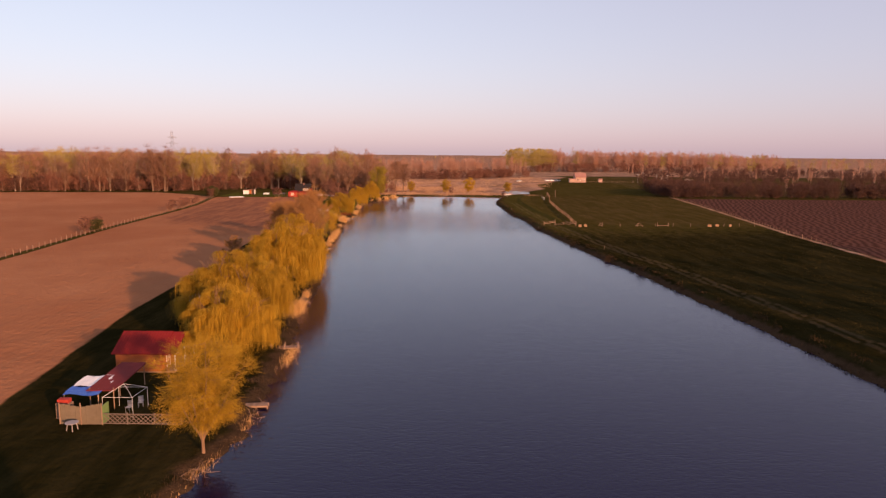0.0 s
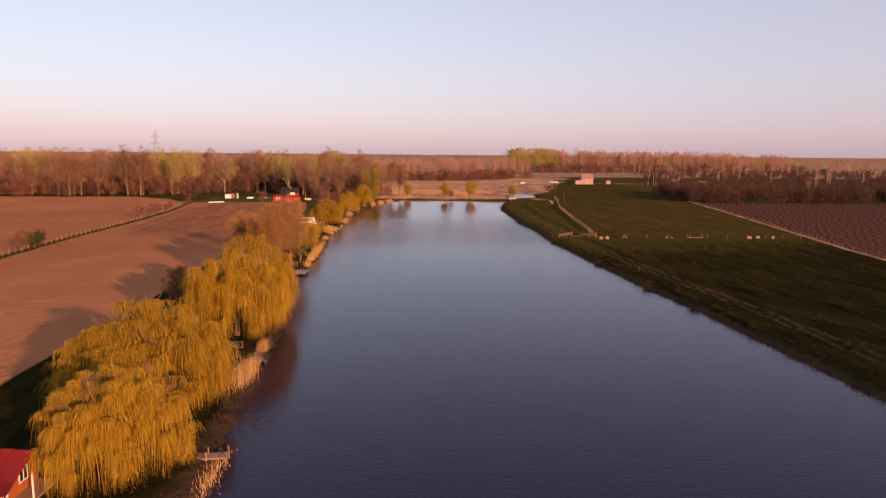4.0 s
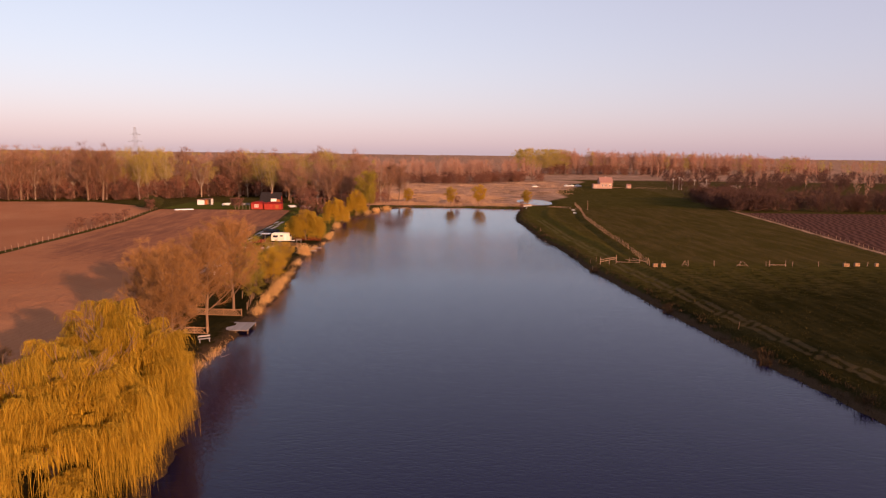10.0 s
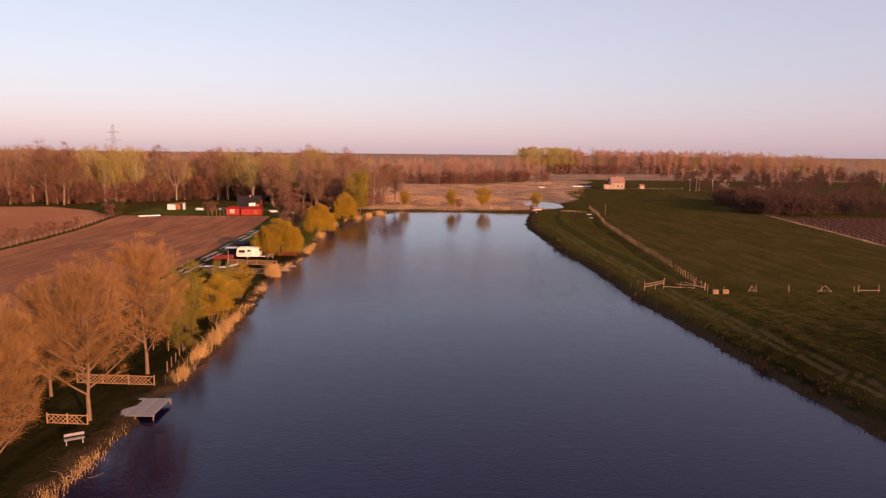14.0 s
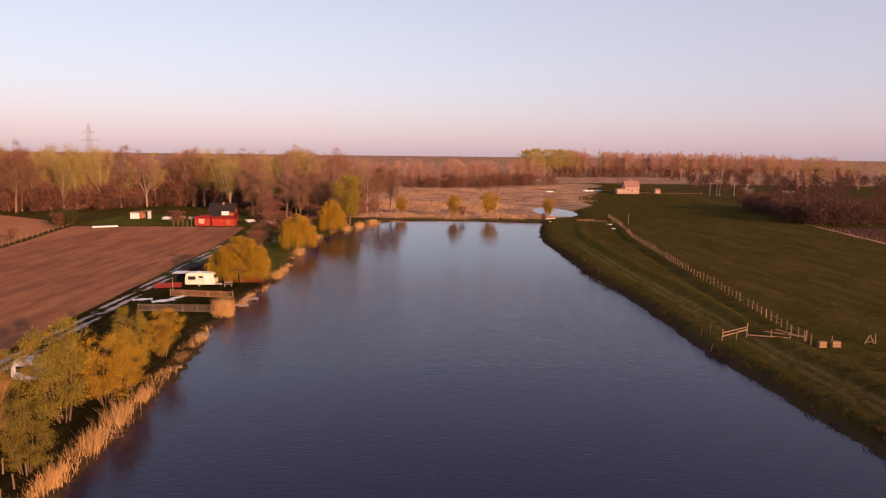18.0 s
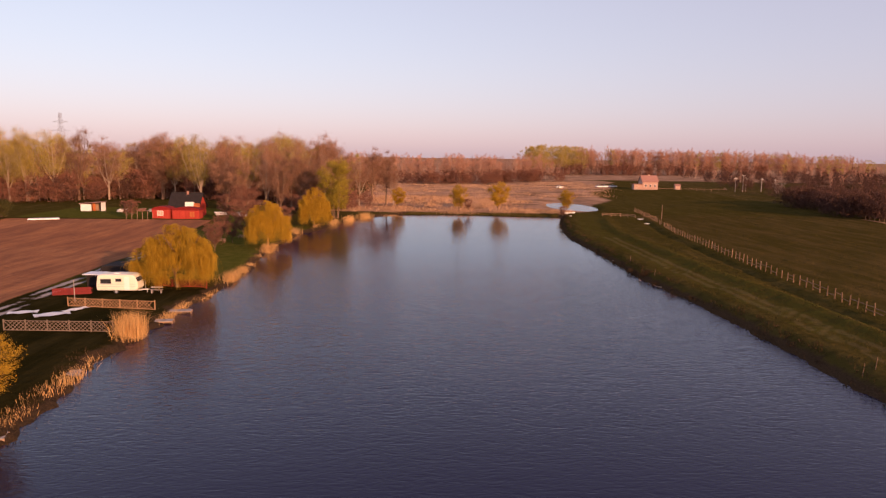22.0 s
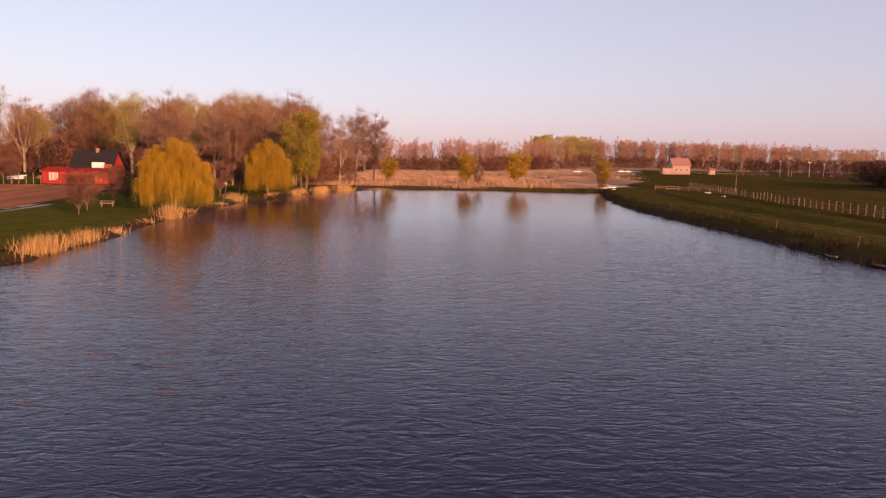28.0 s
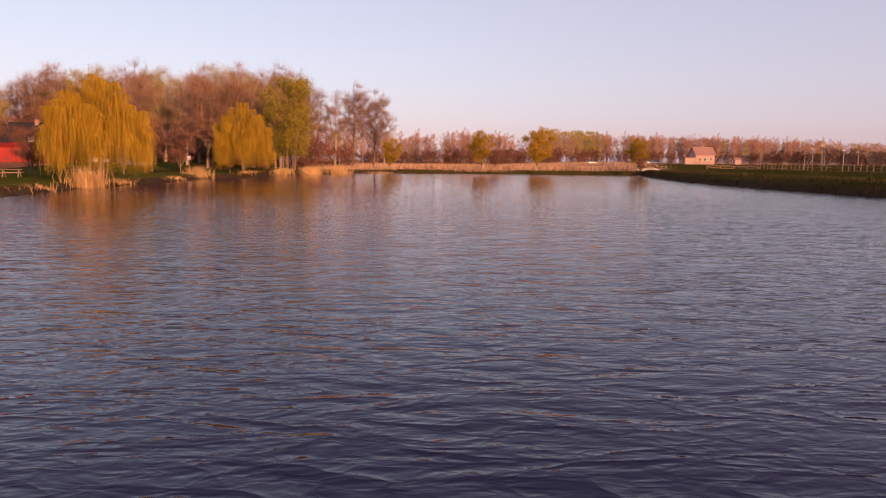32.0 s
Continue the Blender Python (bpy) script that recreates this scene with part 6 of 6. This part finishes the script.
def car(x, y, rz, label, hue):
    c = thing("car", pose(x, y, ground_z(x, y), 0, 0, rz), label, "car", "parked cars")
    for nm, prof, w_, m_ in (("body", [(-2.1, 0.35), (2.1, 0.35), (2.15, 0.75), (1.1, 0.92), (-2.0, 0.98), (-2.15, 0.8)], 1.75, hue), ("cabin", [(-1.7, 0.93), (1.05, 0.9), (0.35, 1.45), (-1.35, 1.47)], 1.5, "glass")):
        n_ = len(prof)
        g = Geo()
        g.add([(a, s * w_ / 2, b) for s in (-1, 1) for a, b in prof], [tuple(range(n_)), tuple(range(2 * n_ - 1, n_ - 1, -1))] + [(i, n_ + i, n_ + (i + 1) % n_, (i + 1) % n_) for i in range(n_)])
        part(nm, g, m_, c)
    g = Geo()
    g.box((-0.5, 0, 1.49), (1.6, 1.4, 0.05))
    part("roof", g, hue, c)
    for a in (-1.3, 1.35):
        for s in (-0.8, 0.8):
            g = Geo()
            g.tube((a, s - 0.1, 0.32), (a, s + 0.1, 0.32), 0.32, 0.32, 12, True)
            part("wheel", g, "rubber", c)


for x, y, rz in ((96, 566, 10), (100, 569, 30), (105, 571, 5), (72, 560, 15)):
    car(x, y, rz, "white car parked on bare ground near the brick house", "white")
hut = thing("hut", pose(137, 556, ground_z(137, 556)), "small pale hut beside the pole fence", "hut")
gable(None, hut, -1.4, 1.4, -1.2, 1.2, 0, 2.1, 2.9, "plaster", "tile_roof", 0.2)


def power_pole(x, y, h, label, arms=1):
    p = thing("power_pole", pose(x, y, ground_z(x, y)), label, "pole", "power poles")
    g = Geo()
    g.tube((0, 0, -0.5), (0, 0, h), 0.02 * h, 0.013 * h, 8, True)
    part("shaft", g, "concrete" if arms else "wood", p)
    for k in range(arms):
        g = Geo()
        g.beam((-0.9, 0, h - 0.4 - k * 0.7), (0.9, 0, h - 0.4 - k * 0.7), 0.12, 0.12)
        arm = part("crossarm", g, "grey_metal", p)
        for s in (-0.8, 0, 0.8):
            g = Geo()
            g.tube((s, 0, h - 0.35 - k * 0.7), (s, 0, h - 0.1 - k * 0.7), 0.06, 0.04, 6, True)
            part("insulator", g, "white", arm)


for x, y, h in ((163, 541, 7.5), (167, 541, 9), (170, 544, 7.5), (179, 545, 7), (190, 552, 6.5), (68.6, 378, 4.2)):
    power_pole(x, y, h, "grey concrete pole with a short crossarm" if x > 100 else "plain wooden pole beside the rail fence", 1 if x > 100 else 0)
pyl = thing("pylon", pose(-215, 580, ground_z(-215, 580)), "tall grey steel lattice pylon above the wood", "pylon")
PH = 39.0
for sx in (-1, 1):
    for sy in (-1, 1):
        g = Geo()
        g.tube((sx * 3, sy * 3, -0.5), (sx * 0.5, sy * 0.5, PH), 0.1, 0.08, 4)
        part("leg", g, "grey_metal", pyl)
for k in range(11):
    z0, z1 = PH * k / 11, PH * (k + 1) / 11
    r0, r1 = 3 - 2.5 * k / 11, 3 - 2.5 * (k + 1) / 11
    for a, b in (((-r0, -r0, z0), (r1, -r1, z1)), ((r0, -r0, z0), (-r1, -r1, z1)), ((-r0, r0, z0), (r1, r1, z1)), ((r0, -r0, z0), (r1, r1, z1)), ((-r0, -r0, z0), (-r1, r1, z1))):
        g = Geo()
        g.tube(a, b, 0.05, 0.05, 4)
        part("brace", g, "grey_metal", pyl)
for z, w_ in ((28.5, 5.5), (33.5, 4.2)):
    for s in (-1, 1):
        g = Geo()
        g.tube((0, 0, z), (s * w_, 0, z + 0.2), 0.18, 0.1, 4)
        g.tube((0, 0, z + 1.4), (s * w_, 0, z + 0.2), 0.1, 0.1, 4)
        part("arm", g, "grey_metal", pyl)

# boat, bits on the dam
bt = thing("rowing_boat", pose(44.5, 396.5, 0.9, 0, 0, 8), "white rowing boat lying on the bank's corner", "boat")
g = Geo()
secs = [(-2.0, 0.55, 0.35), (-1.2, 0.75, 0.42), (0, 0.8, 0.45), (1.2, 0.62, 0.45), (2.1, 0.08, 0.5)]
for x, wd, h in secs:
    g.v += [(x, -wd, h), (x, -wd * 0.6, 0), (x, wd * 0.6, 0), (x, wd, h), (x, wd * 0.85, h), (x, 0.5 * wd, 0.1), (x, -0.5 * wd, 0.1), (x, -wd * 0.85, h)]
for k in range(len(secs) - 1):
    g.f += [(k * 8 + i, k * 8 + (i + 1) % 8, (k + 1) * 8 + (i + 1) % 8, (k + 1) * 8 + i) for i in range(8)]
g.f += [tuple(range(7, -1, -1)), tuple(range((len(secs) - 1) * 8, len(secs) * 8))]
part("hull", g, "white", bt)
for x in (-1.0, 0.5):
    g = Geo()
    g.box((x, 0, 0.36), (0.25, 1.2, 0.04))
    part("seat", g, "wood", bt)
for x, y, rz, m_, lb in ((62, 378, 10, "white", "white sheet lying on the grass dam"), (60, 366, 5, "white", "white plank lying on the grass"), (42.5, 384, 0, "white", "small white box on the bank")):
    t = thing("plank", pose(x, y, ground_z(x, y), 0, 0, rz), lb, "plank", "loose planks")
    g = Geo()
    g.box((0, 0, 0.1), (2.4 if x > 50 else 0.8, 0.5, 0.14))
    part("board", g, m_, t)
for x, y, rz in ((32.6, 279.8, 80), (33.6, 274.5, 100), (34.0, 300, 60)):
    t = thing("driftwood", pose(x - 0.3, y, 0.05, 0, 8, rz), "dead brown branch lying at the waterline", "branch", "branches at the waterline")
    g = Geo()
    g.tube((-1.2, 0, 0.05), (0.3, 0.1, 0.15), 0.09, 0.07, 6, True)
    g.tube((0.3, 0.1, 0.15), (1.4, -0.1, 0.35), 0.07, 0.03, 6, True)
    part("stem", g, "wood", t)
# heap of dead brush under the small willow, nest box on a post
rb = random.Random(23)
for hx, hy, n_ in ((-17.3, 53.2, 22), (-16.0, 66.0, 12), (-21.5, 109.5, 16), (-26.8, 160.5, 12), (-27.0, 200.0, 14)):
    heap = thing("brush_heap", pose(hx, hy, ground_z(hx, hy)), "heap of bare brown branches lying at the water's edge", "branches", "heaps of branches")
    for _ in range(n_):
        g = Geo()
        a, ln, r0 = rb.uniform(0, math.tau), rb.uniform(0.6, 1.5), rb.uniform(0.015, 0.035)
        p = Vector((rb.gauss(0, 0.6), rb.gauss(0, 1.0), rb.uniform(0.02, 0.25)))
        q = p + Vector((math.cos(a), math.sin(a), rb.uniform(-0.1, 0.5))) * ln * 0.5
        e = q + Vector((math.cos(a + 0.5), math.sin(a + 0.5), rb.uniform(0.0, 0.6))) * ln * 0.5
        g.tube(p, q, r0, r0 * 0.8, 5, True)
        g.tube(q, e, r0 * 0.8, r0 * 0.3, 5, True)
        part("branch", g, "wood", heap)
nb = thing("nest_box", pose(-36.2, 345, ground_z(-36.2, 345)), "small white nest box on a thin wooden post", "nest box")
g = Geo()
g.tube((0, 0, -0.3), (0, 0, 1.85), 0.04, 0.035, 6, True)
part("post", g, "wood", nb)
g = Geo()
g.box((0, 0, 2.05), (0.36, 0.30, 0.42))
part("box", g, "white", nb)
g = Geo()
g.box((0, -0.04, 2.29), (0.46, 0.44, 0.05), 0, 8)
part("lid", g, "white", nb)
